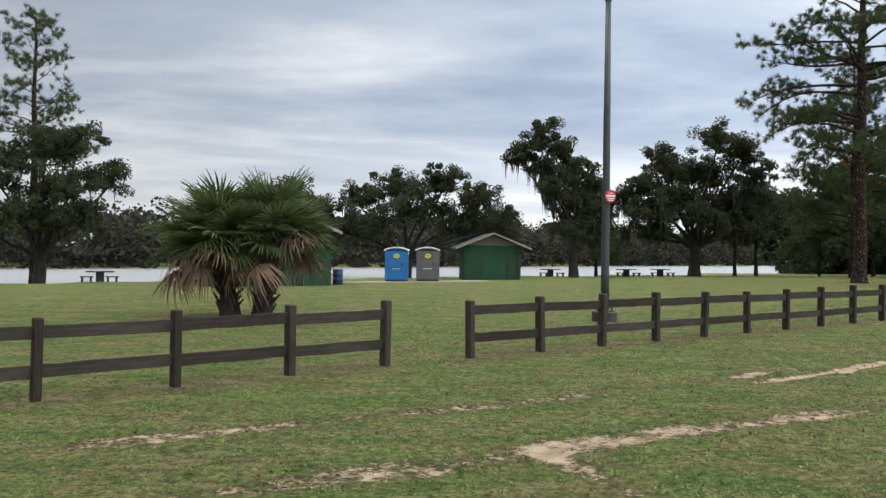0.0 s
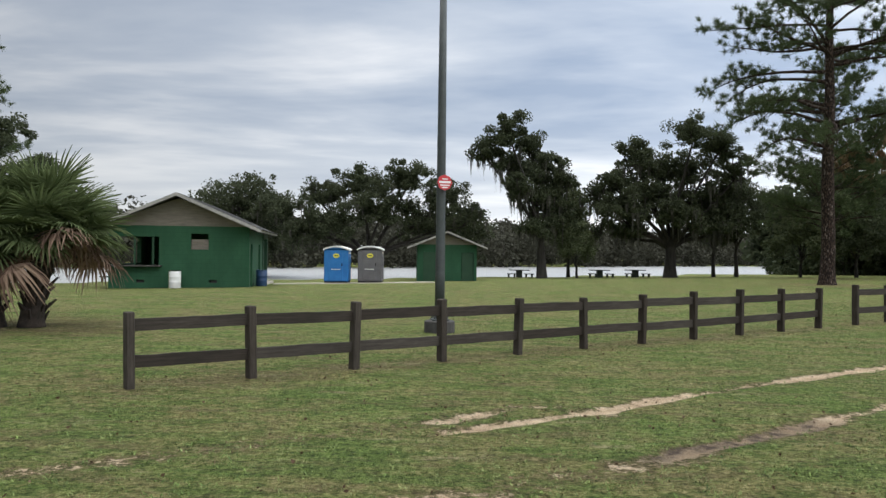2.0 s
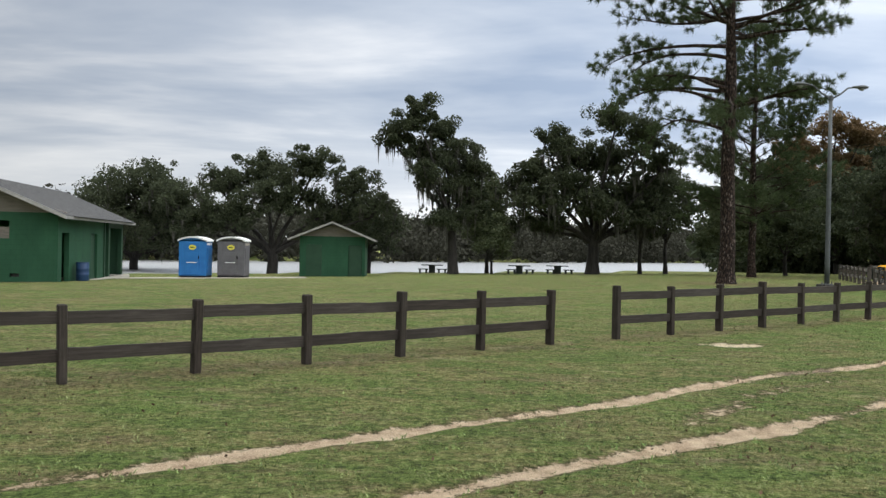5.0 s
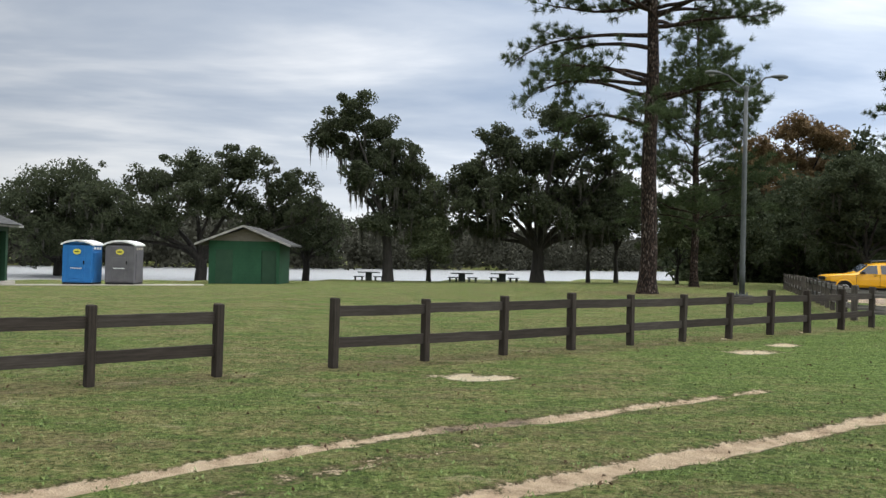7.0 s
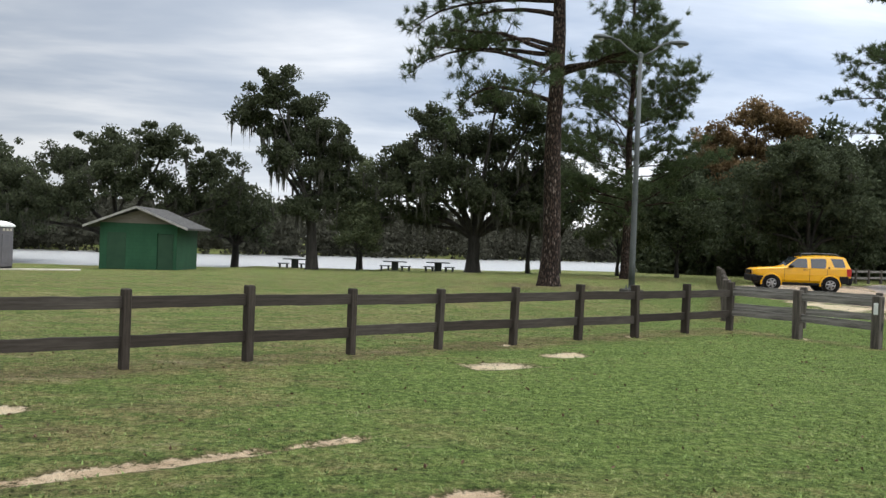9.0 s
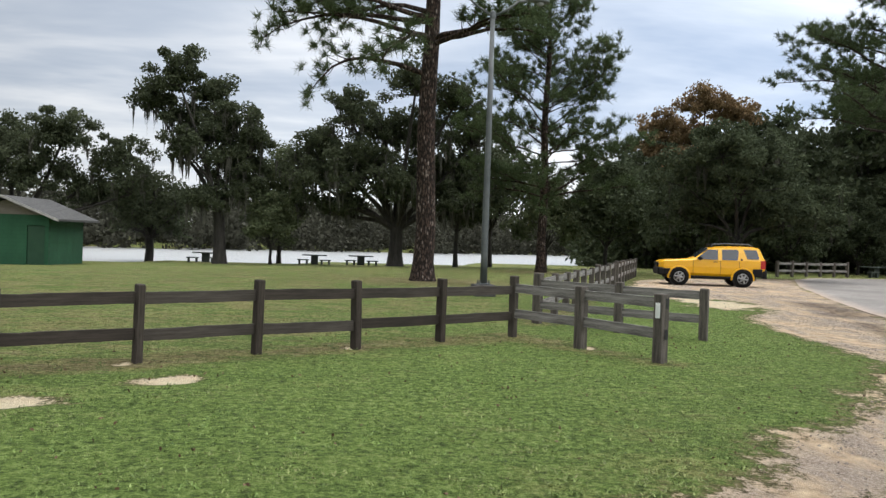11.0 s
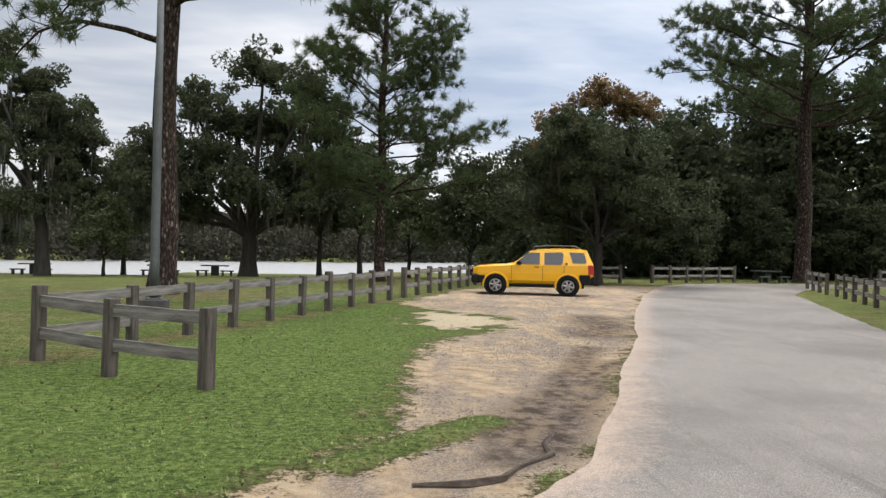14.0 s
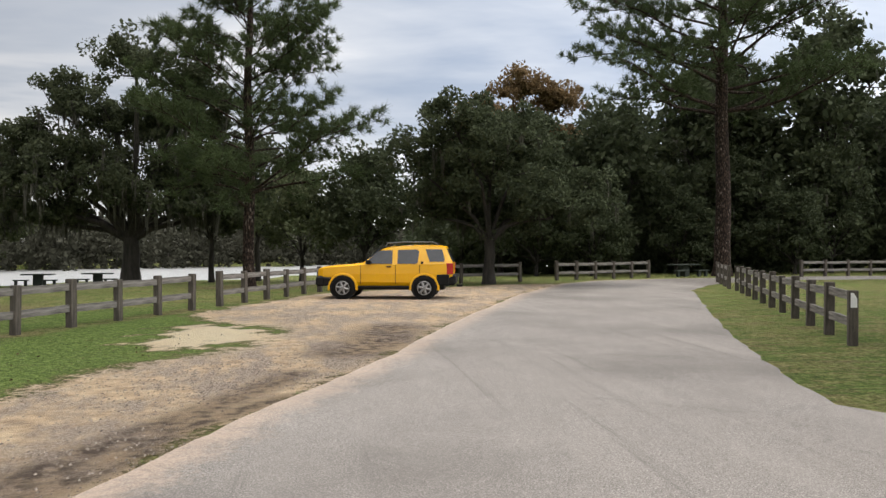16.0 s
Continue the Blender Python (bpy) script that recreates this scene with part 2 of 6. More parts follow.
def asphalt_material():
    k = Nodes("worn_asphalt")
    n1, n2, n4 = k.noise(0.35, 5, world=True), k.noise(3.0, 5, 0.65, world=True), k.noise(75, 4, 0.8, world=True)
    col = k.ramp(n4, (0.38, (0.04, 0.037, 0.034)), (0.5, (0.19, 0.177, 0.165)), (0.63, (0.47, 0.44, 0.41)))
    col = k.mix(k.ramp(k.math("ADD", k.math("MULTIPLY", n1, 0.6), k.math("MULTIPLY", n2, 0.4)), (0.4, (0, 0, 0)), (0.68, (0.55, 0.55, 0.55))), col, (0.21, 0.192, 0.175))
    col = k.mix(k.ramp(k.noise(26, 4, 0.75, world=True), (0.4, (0, 0, 0)), (0.66, (0.5, 0.5, 0.5))), col, (0.1, 0.09, 0.081))
    col = k.mix(k.ramp(k.noise(0.8, 5, 0.65, (1.6, 0.25, 1), world=True), (0.5, (0, 0, 0)), (0.72, (0.35, 0.35, 0.35))), col, (0.27, 0.25, 0.23))
    col = k.mix(k.ramp(k.noise(0.22, 5, 0.6, world=True), (0.46, (0, 0, 0)), (0.62, (0.5, 0.5, 0.5))), col, (0.085, 0.078, 0.072))
    col = k.mix(k.ramp(k.noise(2.2, 4, 0.6, (2.2, 0.06, 1), world=True, turn=0.38), (0.58, (0, 0, 0)), (0.7, (0.45, 0.45, 0.45))), col, (0.075, 0.069, 0.064))
    vor = k.t.nodes.new("ShaderNodeTexVoronoi")
    vor.feature = "DISTANCE_TO_EDGE"
    vor.inputs["Scale"].default_value = 0.13
    g = k.t.nodes.new("ShaderNodeNewGeometry")
    wob = k.t.nodes.new("ShaderNodeVectorMath")
    wob.operation = "ADD"
    k.t.links.new(g.outputs["Position"], wob.inputs[0])
    k.t.links.new(k.noise(1.2, 5, 0.7, out="Color", world=True), wob.inputs[1])
    k.t.links.new(wob.outputs[0], vor.inputs["Vector"])
    crack = k.ramp(vor.outputs["Distance"], (0.0, (0.35, 0.35, 0.35)), (0.0025, (0, 0, 0)))
    col = k.mix(crack, col, (0.08, 0.075, 0.07))
    drift = k.math("ADD", k.attribute("dust"), k.math("MULTIPLY", k.math("SUBTRACT", k.math("ADD", k.math("MULTIPLY", n2, 0.6), k.math("MULTIPLY", k.noise(12, 4, world=True), 0.4)), 0.5), 1.6))
    col = k.mix(k.ramp(drift, (0.35, (0, 0, 0)), (1.05, (0.62, 0.62, 0.62))), col, k.ramp(n4, (0.35, (0.27, 0.2, 0.155)), (0.65, (0.5, 0.39, 0.3))))
    k.bump(n4, 0.5, 0.008)
    return k.finish(col, 0.85, spec=0.25)


def flaked_bark():
    """Dark furrowed pine bark with pale reddish plates."""
    k = Nodes("pine_bark")
    g = k.t.nodes.new("ShaderNodeMapping")
    g.inputs["Scale"].default_value = (1.0, 1.0, 0.36)
    k.t.links.new(k.co.outputs["Object"], g.inputs[0])
    v = k.t.nodes.new("ShaderNodeTexVoronoi")
    v.inputs["Scale"].default_value = 17.0
    k.t.links.new(g.outputs[0], v.inputs["Vector"])
    fine, big = k.noise(16, 5, 0.7, (1, 1, 0.4)), k.noise(1.2, 4, 0.6)
    plate = k.ramp(fine, (0.35, (0.022, 0.016, 0.013)), (0.65, (0.085, 0.058, 0.046)))
    sep = k.t.nodes.new("ShaderNodeSeparateColor")
    k.t.links.new(v.outputs["Color"], sep.inputs[0])
    pale = k.math("MULTIPLY", k.ramp(sep.outputs[0], (0.8, (0, 0, 0)), (0.95, (0.8, 0.8, 0.8))), k.ramp(big, (0.35, (0.3, 0.3, 0.3)), (0.6, (1, 1, 1))))
    plate = k.mix(pale, plate, (0.24, 0.2, 0.175))
    col = k.mix(k.ramp(v.outputs["Distance"], (0.35, (0, 0, 0)), (0.62, (0.9, 0.9, 0.9))), plate, (0.012, 0.01, 0.009))
    k.bump(k.math("SUBTRACT", 1.0, v.outputs["Distance"]), 0.8, 0.03)
    return k.finish(col, 0.95, spec=0.1)


def water_material():
    k = Nodes("river_water")
    k.bump(k.noise(1.6, 4, 0.6, (1, 1, 1), world=True), 0.7, 0.5)
    return k.finish((0.3, 0.31, 0.31), 0.3, spec=0.9)


def block_wall(name, a, b):
    k = Nodes(name)
    br = k.t.nodes.new("ShaderNodeTexBrick")
    br.inputs["Scale"].default_value = 1.0
    br.inputs["Brick Width"].default_value, br.inputs["Row Height"].default_value = 0.4, 0.2
    br.inputs["Mortar Size"].default_value = 0.008
    mp = k.t.nodes.new("ShaderNodeMapping")
    mp.inputs["Rotation"].default_value = (radians(90), 0, 0)
    k.t.links.new(k.co.outputs["Object"], mp.inputs[0])
    k.t.links.new(mp.outputs[0], br.inputs["Vector"])
    n = k.noise(1.1, 5, 0.6, (1, 1, 0.5))
    col = k.ramp(n, (0.3, a), (0.7, b))
    col = k.mix(k.math("MULTIPLY", br.outputs["Fac"], 0.35), col, tuple(c * 0.5 for c in a))
    k.bump(k.math("SUBTRACT", 1.0, br.outputs["Fac"]), 0.3, 0.01)
    return k.finish(col, 0.75, spec=0.3)


GROUND, ASPHALT, WATER = ground_material(), asphalt_material(), water_material()
POST_WOOD, RAIL_WOOD = wood_fence(), rail_wood()
GREY_POST = plain("silvered_post_timber", (0.028, 0.024, 0.02), (0.115, 0.1, 0.084), 2.5, 0.9, bump=0.6, stretch=(9, 9, 1))
GREY_RAIL = plain("silvered_rail_timber", (0.05, 0.046, 0.042), (0.27, 0.255, 0.235), 2.5, 0.9, bump=0.6, stretch=(1, 9, 9))
GREEN_WALL = block_wall("green_painted_block", (0.012, 0.055, 0.026), (0.022, 0.085, 0.042))
GREEN_TRIM_AND_SHADE = plain("green_painted_wood", (0.008, 0.04, 0.018), (0.015, 0.055, 0.026), 2, 0.6)
GABLE = plain("weathered_gable_board", (0.12, 0.104, 0.09), (0.2, 0.175, 0.15), 2, 0.85, bump=0.3, stretch=(1, 1, 6))
SHINGLE = plain("grey_shingle", (0.035, 0.035, 0.035), (0.09, 0.089, 0.087), 5, 0.9, bump=0.5)
FASCIA = plain("pale_fascia", (0.2, 0.195, 0.185), (0.34, 0.33, 0.31), 4, 0.7)
DARK = plain("dark_interior", (0.012, 0.012, 0.012), (0.03, 0.03, 0.028), 3, 0.9)
CONCRETE = plain("concrete", (0.34, 0.31, 0.26), (0.52, 0.48, 0.41), 3, 0.9, bump=0.4)
OLD_CONCRETE = plain("dark_stained_concrete", (0.03, 0.029, 0.027), (0.075, 0.072, 0.068), 3, 0.9, bump=0.4)
LIP_SHADOW = plain("dark_wet_soil", (0.03, 0.022, 0.018), (0.1, 0.078, 0.062), 14, 0.95, bump=0.8)
TABLE_CONCRETE = plain("mossy_table_concrete", (0.02, 0.028, 0.024), (0.05, 0.06, 0.05), 3, 0.9, bump=0.3)
STEEL = plain("galvanised_pole", (0.06, 0.068, 0.07), (0.11, 0.12, 0.122), 2, 0.55, 0.3)
DARK_STEEL = plain("green_grey_pole", (0.035, 0.042, 0.042), (0.07, 0.08, 0.08), 2, 0.55, 0.2)
LENS = plain("frosted_lamp_lens", (0.2, 0.21, 0.21), (0.3, 0.3, 0.3), 6, 0.25)
WHITE = plain("white_plastic", (0.62, 0.63, 0.62), (0.8, 0.8, 0.79), 2, 0.5)
RED = plain("red_sign_paint", (0.42, 0.03, 0.04), (0.55, 0.05, 0.06), 4, 0.5)
POTTY_BLUE = plain("blue_plastic", (0.013, 0.115, 0.34), (0.024, 0.165, 0.43), 2, 0.45)
POTTY_GREY = plain("grey_plastic", (0.085, 0.082, 0.09), (0.13, 0.125, 0.135), 2, 0.5)
YELLOW_DECAL = plain("yellow_decal", (0.6, 0.52, 0.05), (0.75, 0.66, 0.1), 6, 0.5)
BARREL_BLUE = plain("dark_blue_drum", (0.012, 0.035, 0.09), (0.025, 0.06, 0.14), 3, 0.5)
BARK_PINE = flaked_bark()
BARK_OAK = plain("oak_bark", (0.011, 0.0098, 0.0085), (0.04, 0.036, 0.031), 2.5, 0.95, bump=0.9, stretch=(3, 3, 0.6))
BARK_GREY = plain("pale_swamp_bark", (0.07, 0.065, 0.058), (0.17, 0.16, 0.145), 2.5, 0.95, bump=0.6, stretch=(3, 3, 0.6))
BARK_PALM = plain("palm_boot_bark", (0.012, 0.01, 0.008), (0.05, 0.038, 0.03), 6, 0.95, bump=1.0)
LEAF_OAK = foliage("live_oak_leaves", (0.032, 0.041, 0.023), (0.095, 0.109, 0.06), 0.55, 0.38)
LEAF_FAR = foliage("far_bank_leaves", (0.04, 0.041, 0.029), (0.06, 0.06, 0.044))
LEAF_BUSH = foliage("shrub_leaves", (0.05, 0.065, 0.032), (0.14, 0.16, 0.085))
LEAF_RUST = foliage("autumn_leaves", (0.1, 0.07, 0.035), (0.28, 0.19, 0.1))
LEAF_WOOD = foliage("woodland_leaves", (0.03, 0.04, 0.022), (0.09, 0.108, 0.058), 0.55, 0.32)
LEAF_PINE = foliage("pine_needles", (0.034, 0.051, 0.022), (0.115, 0.15, 0.068), 0.55, 0.35)
MOSS = foliage("hanging_moss", (0.045, 0.045, 0.037), (0.12, 0.118, 0.098))
PALM_GREEN = foliage("palm_fan_green", (0.05, 0.07, 0.028), (0.18, 0.225, 0.1), 0.4)
PALM_DEAD = foliage("palm_fan_dead", (0.1, 0.062, 0.046), (0.42, 0.3, 0.22), 0.7)
CAR_YELLOW = plain("yellow_car_paint", (0.66, 0.34, 0.006), (0.72, 0.38, 0.008), 1.5, 0.22, spec=0.6)
CAR_BLACK = plain("black_trim_plastic", (0.006, 0.006, 0.0065), (0.012, 0.012, 0.0125), 6, 0.6, spec=0.15)
RUBBER = plain("tyre_rubber", (0.007, 0.007, 0.007), (0.014, 0.0135, 0.013), 8, 0.95, spec=0.08)
ALLOY = plain("silver_alloy", (0.2, 0.2, 0.205), (0.32, 0.32, 0.32), 5, 0.4, 0.6)
GLASS_DARK = plain("tinted_glass", (0.012, 0.016, 0.022), (0.022, 0.028, 0.036), 2, 0.06, spec=0.6)
TAIL_RED = plain("red_lens", (0.32, 0.015, 0.015), (0.42, 0.03, 0.02), 8, 0.2)
CLEAR = plain("headlamp_lens", (0.2, 0.2, 0.21), (0.32, 0.32, 0.32), 8, 0.15)

PEBBLE = foliage("gravel_stone", (0.09, 0.07, 0.058), (0.42, 0.36, 0.3), 0.9, 0.0)

# ---- building helpers ----


def hull(verts, faces):
    bm = bmesh.new()
    vs = [bm.verts.new(v) for v in verts]
    for f in faces:
        bm.faces.new([vs[i] for i in f])
    return bm


def box(x0, y0, z0, x1, y1, z1, bevel=0.0, bm=None):
    bm = bm or bmesh.new()
    c = [(x, y, z) for x in (x0, x1) for y in (y0, y1) for z in (z0, z1)]
    vs = [bm.verts.new(v) for v in c]
    made = [bm.faces.new([vs[i] for i in f]) for f in ((0, 1, 3, 2), (4, 6, 7, 5), (0, 4, 5, 1), (2, 3, 7, 6), (0, 2, 6, 4), (1, 5, 7, 3))]
    if bevel:
        edges = list({ed for f in made for ed in f.edges})
        bmesh.ops.bevel(bm, geom=edges, offset=bevel, segments=1, affect="EDGES")
    return bm


def tube(points, radii, sides=8, bm=None, caps=True):
    """A round limb through the points."""
    bm = bm or bmesh.new()
    rings = []
    for i, p in enumerate(points):
        p = Vector(p)
        d = Vector(points[min(i + 1, len(points) - 1)]) - Vector(points[max(i - 1, 0)])
        d = d.normalized() if d.length > 1e-6 else Vector((0, 0, 1))
        side = d.cross(Vector((0, 0, 1)) if abs(d.z) < 0.95 else Vector((1, 0, 0))).normalized()
        other = d.cross(side)
        rings.append([bm.verts.new(p + radii[i] * (math.cos(a) * side + math.sin(a) * other)) for a in (2 * math.pi * j / sides for j in range(sides))])
    for a, b in zip(rings, rings[1:]):
        for j in range(sides):
            bm.faces.new((a[j], a[(j + 1) % sides], b[(j + 1) % sides], b[j]))
    if caps:
        bm.faces.new(rings[0])
        bm.faces.new(rings[-1][::-1])
    return bm


def lathe(profile, sides=16, bm=None, at=(0, 0, 0)):
    """A turned body about z from (radius, z) pairs."""
    return tube([(at[0], at[1], at[2] + z) for _, z in profile], [max(r, 0.001) for r, _ in profile], sides, bm)


def smooth(mesh):
    mesh.polygons.foreach_set("use_smooth", [True] * len(mesh.polygons))


def part(name, bm, material, parent=None, label="", round_=False):
    me = bpy.data.meshes.new(name)
    bmesh.ops.recalc_face_normals(bm, faces=bm.faces)
    bm.to_mesh(me)
    bm.free()
    me.materials.append(material)
    if round_:
        smooth(me)
    ob = new(name, me)
    if parent:
        ob.parent = parent
    if label:
        ob["label"] = label
    return ob


def like(ob, parent, m):
    """Another object on ob's mesh."""
    o = new(ob.name.split(".")[0], ob.data)
    o.parent = parent
    o.matrix_basis = m
    return o


def thing(name, m, label, category, group="", kind=""):
    ob = new(name)
    ob.matrix_basis = m
    return tagged(ob, label, category, group, kind)


def quads(name, corners, material, parent=None):
    """One mesh of loose leaves; corners is an array of n x k x 3."""
    n, k, _ = corners.shape
    me = bpy.data.meshes.new(name)
    me.vertices.add(n * k)
    me.vertices.foreach_set("co", corners.reshape(-1).astype(np.float32))
    me.loops.add(n * k)
    me.loops.foreach_set("vertex_index", np.arange(n * k, dtype=np.int32))
    me.polygons.add(n)
    me.polygons.foreach_set("loop_start", np.arange(0, n * k, k, dtype=np.int32))
    me.update(calc_edges=True)
    me.validate()
    me.materials.append(material)
    ob = new(name, me)
    if parent:
        ob.parent = parent
    return ob


# the lawn falls gently from the fence to the river bank
FENCE_FOOT = (0.0, 11.85)


def behind(x, y):
    return -0.6 * (x - FENCE_FOOT[0]) + 0.8 * (y - FENCE_FOOT[1])


def along(x, y):
    return 0.8 * (x - FENCE_FOOT[0]) + 0.6 * (y - FENCE_FOOT[1])


def height(x, y):
    n = behind(x, y)
    u = np.clip((n - 12) / 35, 0, 1)
    z = -0.7 * u * u * (3 - 2 * u)
    v = np.clip((n - 46.5) / 3.5, 0, 1)
    return z - 1.3 * v * v * (3 - 2 * v)


def on_ground(x, y):
    return float(height(np.float64(x), np.float64(y)))

# ---- ground, road, river ----


def reach(px, py, line):
    """Distance from the points to a broken line."""
    best = np.full(px.shape, 1e9)
    for (ax, ay), (bx, by) in zip(line, line[1:]):
        dx, dy = bx - ax, by - ay
        u = np.clip(((px - ax) * dx + (py - ay) * dy) / (dx * dx + dy * dy), 0, 1)
        best = np.minimum(best, np.hypot(px - ax - u * dx, py - ay - u * dy))
    return best


def inside(px, py, ring):
    hit = np.zeros(px.shape, bool)
    for (ax, ay), (bx, by) in zip(ring, ring[1:] + ring[:1]):
        if ay != by:
            hit ^= ((ay > py) != (by > py)) & (px < (bx - ax) * (py - ay) / (by - ay) + ax)
    return hit


ROAD_LEFT = [(-14, -8.6), (-6, -3.0), (4, 4.6), (14, 11.6), (22, 17.7), (28, 22.8), (30, 24.8), (31, 25.65), (32.8, 28), (33.6, 30), (34.4, 32.3), (36.2, 37), (37.8, 42), (41.4, 51.7), (45, 59.5), (47.5, 62.5), (52, 64.8), (62, 67), (80, 68)]
ROAD_RIGHT = [(80, 62), (64, 62.5), (55.5, 62), (51, 57.5), (48.3, 53.3), (47.2, 50.5), (44.2, 43.3), (42.2, 38.2), (40.7, 34), (40.3, 32.4), (41.2, 30.4), (45, 27.5), (54, 22), (50, 12), (36, 14), (24, 7), (10, -3), (-6, -14)]
VERGE = [(24.5, 20.6), (26.2, 22.5), (27.7, 24.2), (29.0, 25.5), (30.5, 27.3), (31.3, 29.2), (31.45, 31.0), (31.7, 33.9), (32.7, 36.6), (33.7, 37.6), (34.4, 40), (33.9, 41.6), (32.4, 42.8), (32.0, 45), (33, 48.5), (34.6, 53), (38, 56.5), (44.8, 60.0)] + ROAD_LEFT[14:4:-1]
# wheel ruts: line, half width, strength
RUT_A = ([(3.6, 9.8), (5.4, 11.0), (6.2, 11.7), (7.5, 12.65), (8.6, 13.4), (10.35, 14.6), (12.3, 15.9), (13, 16.55), (14, 17.35), (14.9, 18.05), (15.9, 18.5), (17.5, 19.6), (19, 20.55)], 0.1, 0.85)
RUT_B = ([(5.6, 9.2), (7.1, 10.2), (8, 10.95), (9.5, 12.1), (11.1, 13.25), (13.8, 15), (15.6, 16.35), (16.9, 17.2), (18.3, 18.1), (19.2, 18.75), (19.9, 19.15)], 0.13, 0.9)
RUT_C = ([(-2.3, 4.75), (-1.07, 5.4), (-0.25, 5.75), (0.6, 6.35), (1.6, 6.8), (3, 7.5), (4.1, 8.05), (4.9, 8.6), (6, 9.5)], 0.22, 0.46)
RUT_D = ([(0.4, 6.1), (0.84, 5.0)], 0.15, 0.7)
RUT_E = ([(-3.5, 6.2), (-0.6, 7.7), (0.84, 8.5), (2.5, 9.6), (3.8, 10.4)], 0.18, 0.38)
RUT_F = ([(3.7, 10.35), (4.6, 11.2), (5.4, 10.8)], 0.16, 0.5)
RUT_G = ([(12.6, 14.9), (14.2, 16.7), (15.4, 17.5)], 0.15, 0.4)
RUTS = (RUT_A, RUT_B, RUT_C, RUT_D, RUT_E, RUT_F, RUT_G)
SAND_SPOTS = ((33.0, 39.8, 0.85, 1.7), (20.82, 26.98, 0.16, 0.14), (23.4, 28.82, 0.2, 0.16), (26.9, 29.55, 0.18, 0.15), (21.7, 26.0, 0.3, 0.2), (20.66, 24.7, 0.45, 0.25), (15.29, 21.1, 0.55, 0.22))
DAMP = (([(34.8, 35.4), (34.2, 33.6), (33.4, 31.5), (32.9, 30.0), (32.2, 28.2)], 0.3), ([(36.4, 41.0), (36.0, 38.6), (35.5, 37.4)], 0.8), ([(33.0, 30.6), (32.3, 29.0)], 0.4), ([(10.6, 12.3), (11.8, 13.1)], 0.22), ([(14.9, 18.0), (15.7, 18.5)], 0.18), ([(4.0, 5.2), (6.4, 7.3)], 0.5), ([(5.4, 9.2), (6.25, 9.7), (7.4, 10.4)], 0.36), ([(34.8, 33.7), (34.05, 32.5), (33.75, 31.3), (33.2, 29.9), (32.6, 28.4)], 0.26))


# shade under the fences and round the trees, coloured as browner turf: line, half width
SHADED_TURF = (([(-4.8, 8.05), (-1.25, 10.92)], 0.5), ([(0.02, 11.86), (12.12, 20.68)], 0.5), ([(13.45, 21.65), (25.97, 30.68), (27.69, 28.2)], 0.5), ([(24.0, 47.0), (25.5, 46.9)], 2.2), ([(31.0, 60.4), (31.8, 60.4)], 2.5), ([(-6.2, 18.6), (-4.0, 18.8)], 1.4), ([(26.75, 32.95), (31.6, 45.9)], 0.5))


def spread(lo, hi, fine0, fine1, fine, coarse):
    """Grid lines that are close in the middle stretch and wide beyond."""
    a = np.arange(fine0, fine1 + fine / 2, fine)
    left, right = [], []
    x, s = fine0, fine
    while x > lo:
        s = min(s * 1.35, coarse)
        x -= s
        left.append(x)
    x, s = a[-1], fine
    while x < hi:
        s = min(s * 1.35, coarse)
        x += s
        right.append(x)
    return np.array(left[::-1] + list(a) + right)


def bareness(px, py):
    d = np.zeros(px.shape)
    wob = np.sin(1.7 * px + 0.9 * np.sin(2.3 * py)) * np.sin(2.1 * py + 0.7 * np.sin(1.9 * px))
    wob2 = np.sin(5.1 * px + 1.3 * np.sin(4.3 * py)) * np.sin(4.7 * py + 1.1 * np.sin(5.9 * px))
    gap = np.sin(1.1 * px + 0.8 * py + 1.3 * np.sin(0.9 * px - 0.7 * py))
    for line, half, strength in RUTS:
        d = np.maximum(d, strength * np.clip(1.05 + 0.25 * wob + 0.22 * gap, 0.45, 1.3) * np.clip(1.4 + 0.35 * wob + 0.25 * wob2 - reach(px, py, line) / half * 0.9, 0, 1))
    edge = reach(px, py, VERGE + VERGE[:1]) + 0.0
    d = np.maximum(d, np.clip(0.5 + 0.22 * wob + 0.16 * wob2 + np.where(inside(px, py, VERGE), edge, -edge) * 1.1, 0, 1))
    for x, y, a, b in SAND_SPOTS:
        d = np.maximum(d, np.clip(1.45 + 0.45 * wob2 + 0.3 * wob - np.hypot((px - x) / a, (py - y) / b) * 0.9, 0, 1))
    tongue = [(30.9, 28.0), (32.2, 29.5)]
    d = np.minimum(d, np.clip(reach(px, py, tongue) / 0.35 - 0.3, 0, 1))
    return d


